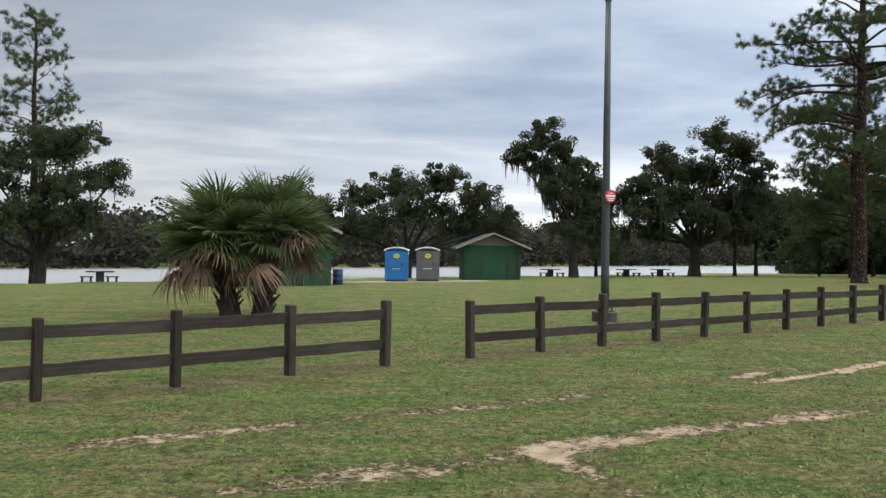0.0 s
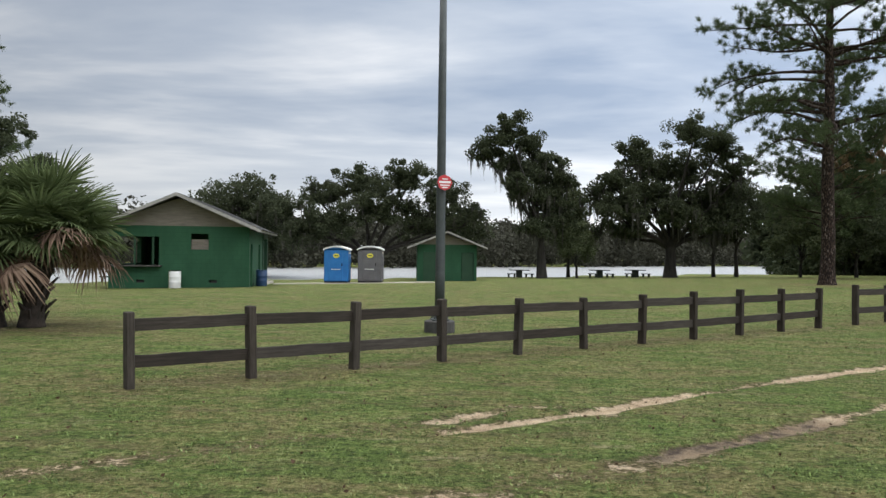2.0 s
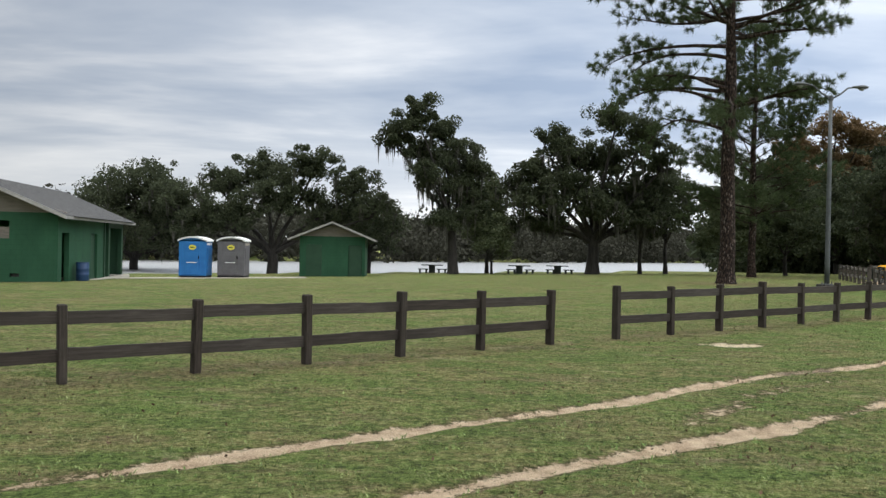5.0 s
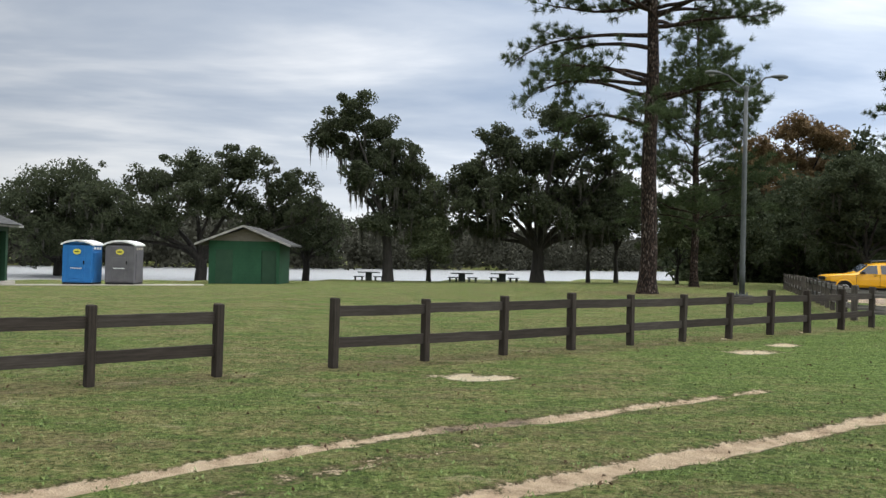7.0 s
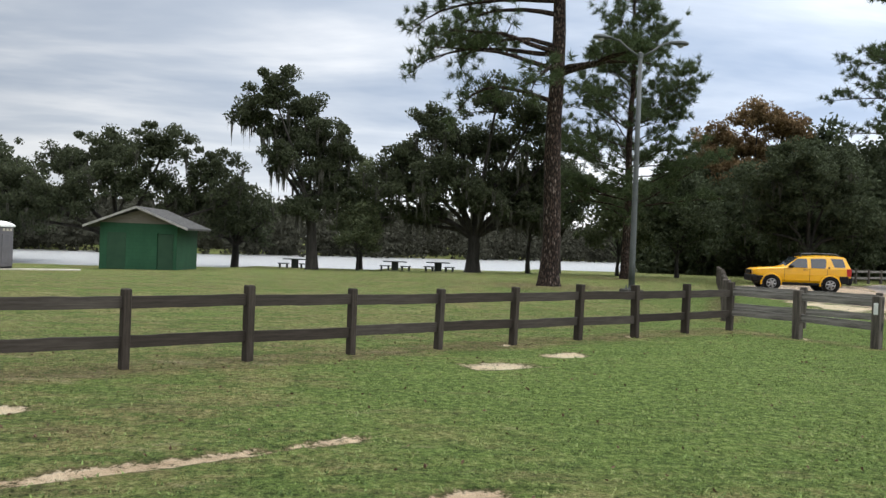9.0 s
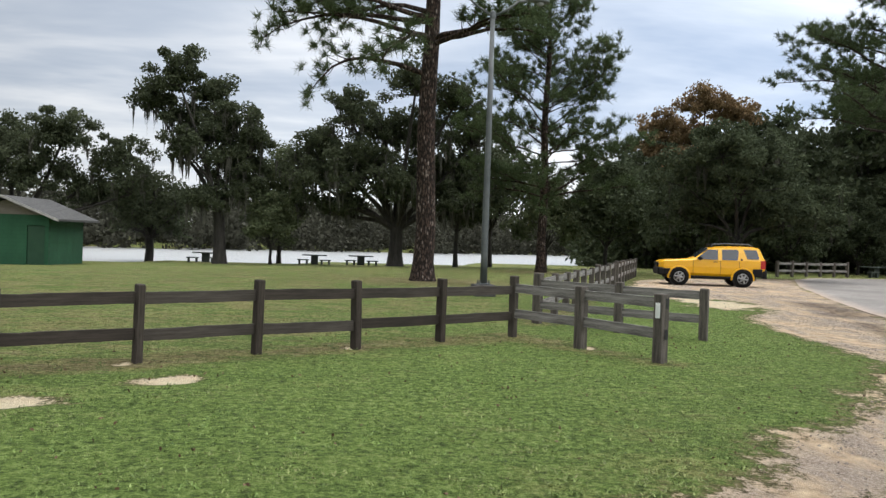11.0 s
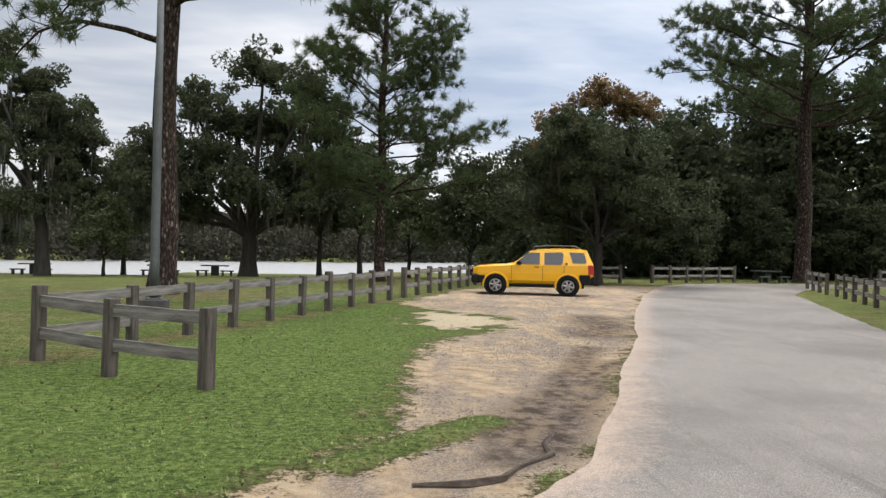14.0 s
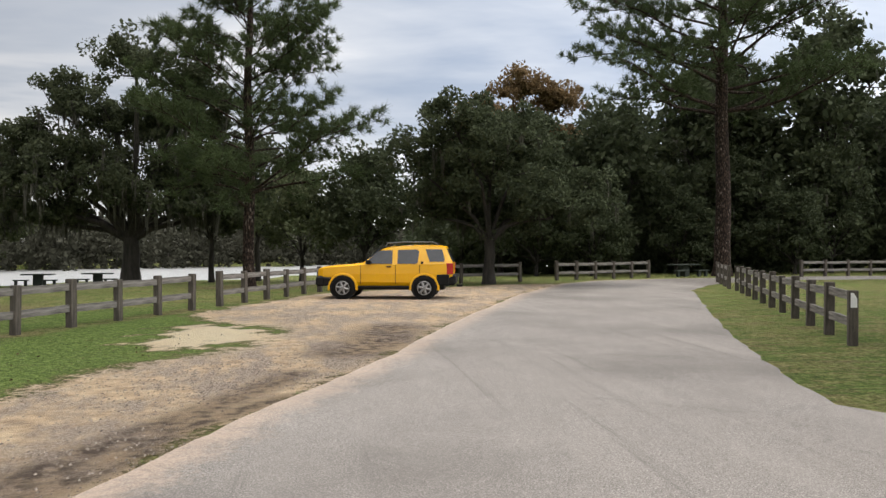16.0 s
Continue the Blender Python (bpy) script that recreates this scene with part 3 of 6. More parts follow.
def build_ground():
    gx, gy = spread(-900, 900, -8, 42, 0.155, 90), spread(-300, 1500, 4, 54, 0.155, 90)
    X, Y = np.meshgrid(gx, gy)
    dirt = bareness(X, Y)
    damp = np.zeros(X.shape)
    for line, half in DAMP:
        damp = np.maximum(damp, np.clip(1.3 - reach(X, Y, line) / half, 0, 1))
    pale = np.zeros(X.shape)
    for x, y, a, b in SAND_SPOTS:
        pale = np.maximum(pale, np.clip(1.5 - np.hypot((X - x) / a, (Y - y) / b) * 0.8, 0, 1))
    Z = height(X, Y) - 0.035 * np.clip(dirt, 0, 1) * (behind(X, Y) < 0)
    far = behind(X, Y) > 95
    Z = np.where(far, -0.6, Z)
    lush = np.clip(1 - reach(X, Y, [(22, 23), (29, 30), (31, 37), (31.5, 43)]) / 5.0, 0, 1)
    # less lush, browner colour carries the shade at fence and tree feet
    for line in SHADED_TURF:
        lush = lush - np.clip(1.3 - reach(X, Y, line[0]) / line[1], 0, 1)
    rim = reach(X, Y, VERGE + VERGE[:1])
    gravel = np.clip(0.5 + np.where(inside(X, Y, VERGE), rim, -rim) * 1.5, 0, 1)
    n, m = X.shape
    idx = np.arange(n * m).reshape(n, m)
    faces = np.stack([idx[:-1, :-1], idx[:-1, 1:], idx[1:, 1:], idx[1:, :-1]], -1).reshape(-1, 4)
    me = bpy.data.meshes.new("ground")
    me.vertices.add(n * m)
    me.vertices.foreach_set("co", np.stack([X, Y, Z], -1).reshape(-1).astype(np.float32))
    me.loops.add(faces.size)
    me.loops.foreach_set("vertex_index", faces.reshape(-1).astype(np.int32))
    me.polygons.add(len(faces))
    me.polygons.foreach_set("loop_start", np.arange(0, faces.size, 4, dtype=np.int32))
    me.update(calc_edges=True)
    for key, val in (("dirt", dirt), ("damp", damp), ("lush", lush), ("pale", pale), ("gravel", gravel)):
        me.attributes.new(key, "FLOAT", "POINT").data.foreach_set("value", val.reshape(-1).astype(np.float32))
    smooth(me)
    me.materials.append(GROUND)
    return tagged(new("ground", me), "mown park lawn with bare sandy ruts and gravel verge", "lawn", kind="structure")


build_ground()


def build_road():
    """The worn road: a strip between its two edges, its left lip dusted with sand."""
    rnd, lip, inner, way = random.Random(4), [], [], 0.0
    for (ax, ay), (bx, by) in zip(ROAD_LEFT, ROAD_LEFT[1:]):
        l = math.hypot(bx - ax, by - ay)
        nx, ny = (by - ay) / l, -(bx - ax) / l
        k = max(1, int(l / 0.2))
        for i in range(k):
            way += l / k
            w = 0.06 * noise.noise((way * 0.5, 0.0, 1.0)) + 0.03 * noise.noise((way * 3.1, 0.0, 2.0)) + rnd.uniform(-0.01, 0.01)
            x, y = ax + (bx - ax) * i / k + nx * w, ay + (by - ay) * i / k + ny * w
            lip.append((x, y))
            inner.append((x + nx * 0.8, y + ny * 0.8))
    bm = bmesh.new()
    dust = bm.verts.layers.float.new("dust")
    top = lambda x, y, d=0.0: bm.verts.new((x, y, on_ground(x, y) + 0.012 - 0.006 * d))  # noqa: E731
    a, b = [top(x, y, 1.0) for x, y in lip], [top(x, y) for x, y in inner]
    low = [bm.verts.new((x, y, on_ground(x, y) - 0.08)) for x, y in lip]
    for v in a + low:
        v[dust] = 1.0
    for i in range(len(a) - 1):
        bm.faces.new((a[i], b[i], b[i + 1], a[i + 1]))
        bm.faces.new((low[i], a[i], a[i + 1], low[i + 1]))
    far = []
    for (ax, ay), (bx, by) in zip(ROAD_RIGHT, ROAD_RIGHT[1:]):
        k = max(1, int(math.hypot(bx - ax, by - ay) / 0.4))
        for i in range(k):
            w = 0.08 * noise.noise((ax + i * 0.5, by + i * 0.5, 1.0)) + rnd.uniform(-0.02, 0.02)
            far.append(top(ax + (bx - ax) * i / k + w, ay + (by - ay) * i / k - w))
    face = bm.faces.new(b + far)
    bmesh.ops.triangulate(bm, faces=[face])
    return tagged(part("road", bm, ASPHALT), "worn pale grey asphalt road with crumbled sandy edge", "road", kind="structure")


build_road()


def broken_edge():
    """A crack across the road's lip and a lump of broken asphalt beside it, coloured as its shadow line."""
    way, bm = [(32.0, 26.77), (31.8, 26.2), (31.49, 25.64), (31.06, 25.21), (30.59, 24.9), (30.06, 24.59)], bmesh.new()
    rnd, pts = random.Random(2), []
    for (ax, ay), (bx, by) in zip(way, way[1:]):
        for i in range(6):
            pts.append((ax + (bx - ax) * i / 6 + rnd.uniform(-0.02, 0.02), ay + (by - ay) * i / 6 + rnd.uniform(-0.02, 0.02)))
    prev = None
    for x, y in pts:
        w = rnd.uniform(0.006, 0.014)
        row = [bm.verts.new((x - w, y - w, 0.0135)), bm.verts.new((x + w, y + w, 0.0135))]
        if prev:
            bm.faces.new((prev[0], prev[1], row[1], row[0]))
        prev = row
    tagged(part("road_crack", bm, DARK), "dark crack along the road edge", "crack", kind="structure")
    # broken asphalt edge, its shadow line put into the dark brown colour
    way = [(31.45, 27.5), (31.8, 27.5), (32.1, 27.62), (32.25, 27.95), (32.55, 28.3), (32.62, 28.7), (32.8, 29.1)]
    line = [(x + rnd.uniform(-0.03, 0.03), y, on_ground(x, y) - 0.02) for x, y in way]
    lump = tube(line, [0.012, 0.04, 0.034, 0.022, 0.034, 0.02, 0.01], 7)
    for v in lump.verts:
        v.co += Vector((rnd.uniform(-0.014, 0.014), rnd.uniform(-0.014, 0.014), rnd.uniform(-0.01, 0.01)))
    tagged(part("asphalt_lump", lump, LIP_SHADOW), "crumbled ridge of old asphalt on the sandy verge, coloured dark as its shadow line", "rubble")


broken_edge()


def pebbles():
    rng = np.random.default_rng(12)
    count = 60000
    x, y = rng.uniform(25, 40, count), rng.uniform(21, 55, count)
    keep = inside(x, y, VERGE) & (np.sin(x * 1.9 + 1.2 * np.sin(y)) + np.sin(y * 1.3) + rng.normal(0, 0.8, count) > 0.2)
    x, y = x[keep], y[keep]
    k = len(x)
    s = rng.uniform(0.006, 0.02, k)[:, None]
    c = np.stack([x, y, height(x, y) - 0.003], 1)
    ax = np.array([[1, 0, 0], [0, 1, 0], [-1, 0, 0], [0, -1, 0]], float)
    spin = rng.uniform(0, 1.5, k)
    faces = []
    for i in range(4):
        p, q = ax[i], ax[(i + 1) % 4]
        turn_ = lambda v: np.stack([v[0] * np.cos(spin) - v[1] * np.sin(spin), v[0] * np.sin(spin) + v[1] * np.cos(spin), np.zeros(k)], 1)  # noqa: E731
        faces.append(np.stack([c + turn_(p) * s, c + turn_(q) * s * 0.8, c + np.array([0.2, 0.1, 0.75]) * s], 1))
    tagged(quads("pebbles", np.concatenate(faces), PEBBLE), "loose gravel and small stones on the sandy verge", "gravel", kind="stuff")


pebbles()


def build_river():
    bm = bmesh.new()
    c = []
    for s, n in ((-400, 44), (500, 44), (500, 97), (-400, 97)):
        c.append(bm.verts.new((0.8 * s - 0.6 * n, 11.85 + 0.6 * s + 0.8 * n, -1.05)))
    bm.faces.new(c)
    return tagged(part("water", bm, WATER), "pale calm river reflecting the overcast sky", "river", kind="structure")


build_river()

# ---- post and rail fences ----
POST_H = 0.93


def post_mesh(name, w, h, wood, deep=1.0):
    bm = box(-w / 2, -w * deep / 2, -0.1, w / 2, w * deep / 2, h, 0.012)
    me = bpy.data.meshes.new(name)
    bmesh.ops.recalc_face_normals(bm, faces=bm.faces)
    bm.to_mesh(me)
    bm.free()
    me.materials.append(wood)
    return me


def rail_mesh(name, seed, wood):
    rnd = random.Random(seed)
    bm = bmesh.new()
    rows = []
    for i in range(7):
        x = i / 6
        s, w = rnd.uniform(-0.0035, 0.0035), 0.073 + rnd.uniform(-0.003, 0.003)
        rows.append([bm.verts.new((x, y, z + s)) for y, z in ((-0.024, -w), (0.024, -w), (0.026, w * 0.94), (0.014, w), (-0.022, w * 0.97))])
    for a, b in zip(rows, rows[1:]):
        for j in range(5):
            bm.faces.new((a[j], a[(j + 1) % 5], b[(j + 1) % 5], b[j]))
    bm.faces.new(rows[0])
    bm.faces.new(rows[-1][::-1])
    me = bpy.data.meshes.new(name)
    bmesh.ops.recalc_face_normals(bm, faces=bm.faces)
    bm.to_mesh(me)
    bm.free()
    me.materials.append(wood)
    return me


POST_MESHES = [post_mesh("post", w, h, POST_WOOD, 1.4) for w, h in ((0.1, POST_H - 0.02), (0.106, POST_H), (0.096, POST_H - 0.04))]
RAIL_MESHES = [rail_mesh("rail", s, RAIL_WOOD) for s in range(5)]
GREY_POSTS = [post_mesh("post", w, h, GREY_POST) for w, h in ((0.15, POST_H), (0.16, POST_H + 0.02), (0.145, POST_H - 0.02))]
GREY_RAILS = [rail_mesh("rail", s, GREY_RAIL) for s in range(5)]


def fence(points, label, seed, extra=0.0, wide=1.0, grey=False, shared=False, tall=1.0, corner=()):
    """A run of posts with two rails let into them."""
    rnd = random.Random(seed)
    x0, y0 = points[0]
    z0 = on_ground(x0, y0)
    root = thing("fence", pose(x0, y0, z0), label, "fence", "post and rail fences")
    for i, (x, y) in enumerate(points):
        if shared and i == 0:
            continue
        nx, ny = points[min(i + 1, len(points) - 1)]
        px, py = points[max(i - 1, 0)]
        turn = math.degrees(math.atan2(ny - py, nx - px))
        o = new("post", (GREY_POSTS if grey else POST_MESHES)[rnd.randrange(3)])
        o.parent = root
        o.matrix_basis = pose(x - x0, y - y0, on_ground(x, y) - z0 + extra + rnd.uniform(-0.015, 0.015), rnd.uniform(-1.2, 1.2), rnd.uniform(-1.2, 1.2), turn + rnd.uniform(-3, 3)) @ Matrix.Diagonal((wide * (1.15 if i in corner else 1), wide, tall * (1.1 if i in corner else 1), 1))
    for (ax, ay), (bx, by) in zip(points, points[1:]):
        az, bz = on_ground(ax, ay) - z0 + extra, on_ground(bx, by) - z0 + extra
        length = math.hypot(bx - ax, by - ay)
        turn = math.degrees(math.atan2(by - ay, bx - ax))
        for h in (0.37, 0.795) if grey else (0.315 * tall, 0.74 * tall):
            o = new("rail", (GREY_RAILS if grey else RAIL_MESHES)[rnd.randrange(5)])
            o.parent = root
            tilt = -math.degrees(math.atan2(bz - az, length)) + rnd.uniform(-0.5, 0.5)
            o.matrix_basis = pose(ax - x0, ay - y0, az + h + rnd.uniform(-0.012, 0.012), 0, tilt, turn) @ Matrix.Diagonal((length, 1, 1, 1))
    return root


def run(a, b, count):
    return [(a[0] + (b[0] - a[0]) * i / (count - 1), a[1] + (b[1] - a[1]) * i / (count - 1)) for i in range(count)]


fence(run((-9.7, 4.1), (-4.83, 8.05), 5)[:4] + run((-4.83, 8.05), (-1.25, 10.92), 4), "dark weathered timber post and rail fence beside a gap", 1)
fence(run((0.02, 11.86), (12.12, 20.68), 11), "long dark weathered timber post and rail fence", 2)
fence(run((13.45, 21.65), (25.97, 30.68), 11), "long weathered timber post and rail fence ending at a corner", 3, tall=1.05, corner=(10,))
stub = fence([(25.97, 30.66), (26.87, 29.52), (27.69, 28.2)], "short grey timber fence stub with slotted end post", 4, 0.03, 1.05, True, True)
fence([(26.75, 32.95), (28.05, 31.75), (29.33, 30.95)], "short grey timber fence stub beside the walk gap", 5, 0.0, 1.0, True, corner=(0,))
fence([(26.75, 32.95)] + run((27.43, 34.75), (31.62, 45.9), 9), "weathered fence running back along the parking verge", 6, 0.0, 1.0, True, True)
fence(run((32.1, 47.3), (35.6, 57.0), 8), "weathered fence running on behind the parked car", 7, 0.0, 1.0, True)
fence(run((39.2, 60.0), (43.8, 62.3), 4), "weathered fence in the shade under a tree", 8, 0.0, 1.0, True)
fence(run((45.9, 63.4), (51.8, 66.4), 6), "weathered fence along the far road bend", 9, 0.0, 1.0, True)
fence(run((43.55, 36.95), (49.9, 53.0), 11), "weathered fence along the grass island", 10, 0.0, 1.0, True)
fence(run((52.6, 60.0), (50.3, 54.4), 4), "weathered fence closing the far side of the grass island", 11, 0.0, 1.0, True)
fence(run((60.5, 66.2), (72.5, 69.6), 8), "weathered fence beyond the grass island", 12, 0.0, 1.0, True)

# thin dark plates on the uncut post stand for the slots' inner shade
for h in (0.37, 0.795):
    slot = part("mortise", box(-0.028, -0.006, h - 0.07, 0.028, 0.0, h + 0.07), DARK, stub, "dark plate painted as the shaded hollow of an empty rail slot")
    slot.matrix_basis = pose(27.69 - 25.97 + 0.05, 28.2 - 30.66 - 0.079, 0.03, 0, 0, 31.5)

# the white label on the slotted post
plate = thing("post_sign", pose(27.69, 28.2, 0.0, 0, 0, -55), "small white plate screwed to a fence post", "sign")
part("plate", box(-0.03, -0.098, 0.62, 0.05, -0.09, 0.83, 0.004), WHITE, plate)
plate = thing("post_sign", pose(43.55, 36.95, 0.0, 0, 0, -20), "small white plate screwed to an end post", "sign")
part("plate", box(-0.05, -0.09, 0.62, 0.05, -0.082, 0.86, 0.004), WHITE, plate)

# ---- trees ----


def scatter(rng, centres, count, spread_, size, flat=0.75, shape=4, slim=0.55):
    """Small leaf blades in loose clumps round the centres."""
    which = rng.integers(0, len(centres), count)
    c = np.array(centres)[which]
    off = rng.normal(0, 1, (count, 3))
    off *= (spread_ * rng.uniform(0.55, 1.5, len(centres))[which] * rng.random(count) ** 0.45 / np.maximum(np.linalg.norm(off, axis=1), 1e-6))[:, None]
    off[:, 2] *= flat
    p = c + off
    a = rng.normal(0, 1, (count, 3))
    a /= np.linalg.norm(a, axis=1)[:, None]
    b = np.cross(a, rng.normal(0, 1, (count, 3)))
    b /= np.maximum(np.linalg.norm(b, axis=1), 1e-6)[:, None]
    s = size * rng.uniform(0.6, 1.35, count)[:, None]
    return np.stack([p - a * s, p - b * s * slim, p + a * s, p + b * s * slim], 1)


def strands(rng, centres, bunches, length, width, per=9):
    """Hanging moss: bunches of thin tapering strips, longest in the middle of a bunch."""
    c = np.array(centres)[rng.integers(0, len(centres), bunches)] + rng.normal(0, 0.2, (bunches, 3))
    lb = length * rng.uniform(0.25, 1.0, bunches) ** 1.3
    count = bunches * per
    off = rng.normal(0, 0.13, (count, 2))
    p = np.repeat(c, per, 0)
    p[:, :2] += off
    l = np.repeat(lb, per) * rng.uniform(0.45, 1.1, count) * np.exp(-(off ** 2).sum(1) / 0.05)
    ang = rng.uniform(0, math.pi, count)
    w = width * rng.uniform(0.5, 1.3, count)
    d = np.stack([np.cos(ang) * w, np.sin(ang) * w, np.zeros(count)], 1)
    tip = p + np.stack([rng.normal(0, 0.05, count) - off[:, 0] * 0.7, rng.normal(0, 0.05, count) - off[:, 1] * 0.7, -l], 1)
    midp = p * 0.55 + tip * 0.45
    return np.concatenate([np.stack([p - d * 0.5, p + d * 0.5, midp + d, midp - d], 1), np.stack([midp - d, midp + d, tip + d * 0.15, tip - d * 0.15], 1)])


def round_lobes(seed, tall, wide, stem):
    """Leafy masses heaped in a rounded crown."""
    r, out = random.Random(seed), []
    z0, zh = tall * (stem + 0.12), tall * (0.88 - stem)
    for i in range(11):
        u = (i + 0.5) / 11
        half = wide * 0.5 * math.sqrt(max(0.08, 1 - (2 * u - 0.75) ** 2 * 0.72))
        a = i * 2.4 + r.uniform(-0.5, 0.5)
        d = half * r.uniform(0.35, 0.72)
        s = wide * 0.17 * r.uniform(0.85, 1.25)
        out.append((d * math.cos(a), d * math.sin(a), z0 + zh * u - s * 0.3, s, s * 0.8))
    out.append((0, 0, tall * (stem + (1 - stem) * 0.5), wide * 0.26, tall * (1 - stem) * 0.3))
    return out


def oak(label, m, seed, tall, wide, leaves, leaf_size, moss=0, bark=None, leaf=None, stem=0.2, girth=0.4, clump=0.62, lobes=(), moss_len=1.6, fill=1.0, lean=0.0):
    """A spreading broadleaf tree: tapered trunk, forked limbs out to leafy masses of many small clumps with gaps, hanging moss."""
    r, rng = random.Random(seed), np.random.default_rng(seed)
    root = thing("tree", m, label, "tree", "park trees")
    masses = [(x, r.uniform(-0.45, 0.45) * wide * 0.5 * (1 - 0.6 * abs(x) / (wide * 0.5)), z, w, h) for x, z, w, h in lobes] if lobes else round_lobes(seed, tall, wide, stem)
    fork = Vector((lean, r.gauss(0, 0.1), tall * stem))
    bm = tube([(0, 0, -0.3), (0, 0, 0.15), (lean * 0.2, 0.03, fork.z * 0.35), (lean * 0.6 + 0.06, 0.05, fork.z * 0.7), fork], [girth * 1.75, girth * 1.25, girth, girth * 0.92, girth * 0.85], 10, None, False)
    hubs = []
    for x, y, z, w, h in masses:
        n = max(6, int(4 * w * max(w, h) / (clump * clump) * fill))
        way = rng.normal(0, 1, (n, 3))
        way /= np.linalg.norm(way, axis=1)[:, None]
        way[:, 2] = np.where(way[:, 2] < -0.5, -way[:, 2], way[:, 2])
        rad = np.where(rng.random(n) < 0.4, rng.uniform(0.1, 0.7, n), rng.uniform(0.7, 1.28, n))
        pts = np.array([x, y, z]) + way * rad[:, None] * np.array([w, w, h])
        pts[:, 2] = np.maximum(pts[:, 2], clump)
        hubs.append(pts)
        c = Vector((x, y, z - h * 0.35))
        knee = fork.lerp(c, 0.5) + Vector((r.gauss(0, 0.25), r.gauss(0, 0.25), r.uniform(-0.1, 0.35)))
        thick = girth * 0.34 * min(1.2, 0.5 + w / 3)
        tube([fork - Vector((0, 0, 0.2)), fork.lerp(knee, 0.5) + Vector((0, 0, 0.15)), knee, c], [thick * 1.35, thick, thick * 0.75, thick * 0.42], 6, bm, False)
        for j in range(min(n, 9)):
            e = Vector(pts[j])
            tube([c, c.lerp(e, 0.55) + Vector((r.gauss(0, 0.15), r.gauss(0, 0.15), r.gauss(0, 0.15))), e], [thick * 0.34, thick * 0.2, 0.012], 4, bm, False)
    part("trunk", bm, bark or BARK_OAK, root, round_=True)
    pts = np.concatenate(hubs)
    crown = quads("crown", scatter(rng, pts, int(leaves * 1.15), clump, leaf_size * 1.08, 0.72), leaf or LEAF_OAK, root)
    tagged(crown, kind="stuff")
    if moss:
        low = pts[pts[:, 2] < np.quantile(pts[:, 2], 0.8)]
        tagged(quads("moss", strands(rng, low, moss, moss_len, 0.042), MOSS, root), "grey hanging moss", kind="stuff")
    return root


def needle_puffs(rng, centres, ways, per, length, width):
    """Round brushes of needles at the twigs."""
    n = len(centres)
    c, w = np.repeat(np.array(centres), per, 0), np.repeat(np.array(ways), per, 0)
    d = rng.normal(0, 1, (n * per, 3))
    d /= np.linalg.norm(d, axis=1)[:, None]
    d = d + w * 0.65 + np.array([0, 0, 0.18])
    d /= np.linalg.norm(d, axis=1)[:, None]
    b = np.cross(d, rng.normal(0, 1, (n * per, 3)))
    b /= np.maximum(np.linalg.norm(b, axis=1), 1e-6)[:, None]
    l = length * rng.uniform(0.65, 1.15, n * per)[:, None]
    base = c + rng.normal(0, length * 0.12, (n * per, 3))
    return np.stack([base - b * width, base + b * width, base + d * l], 1)


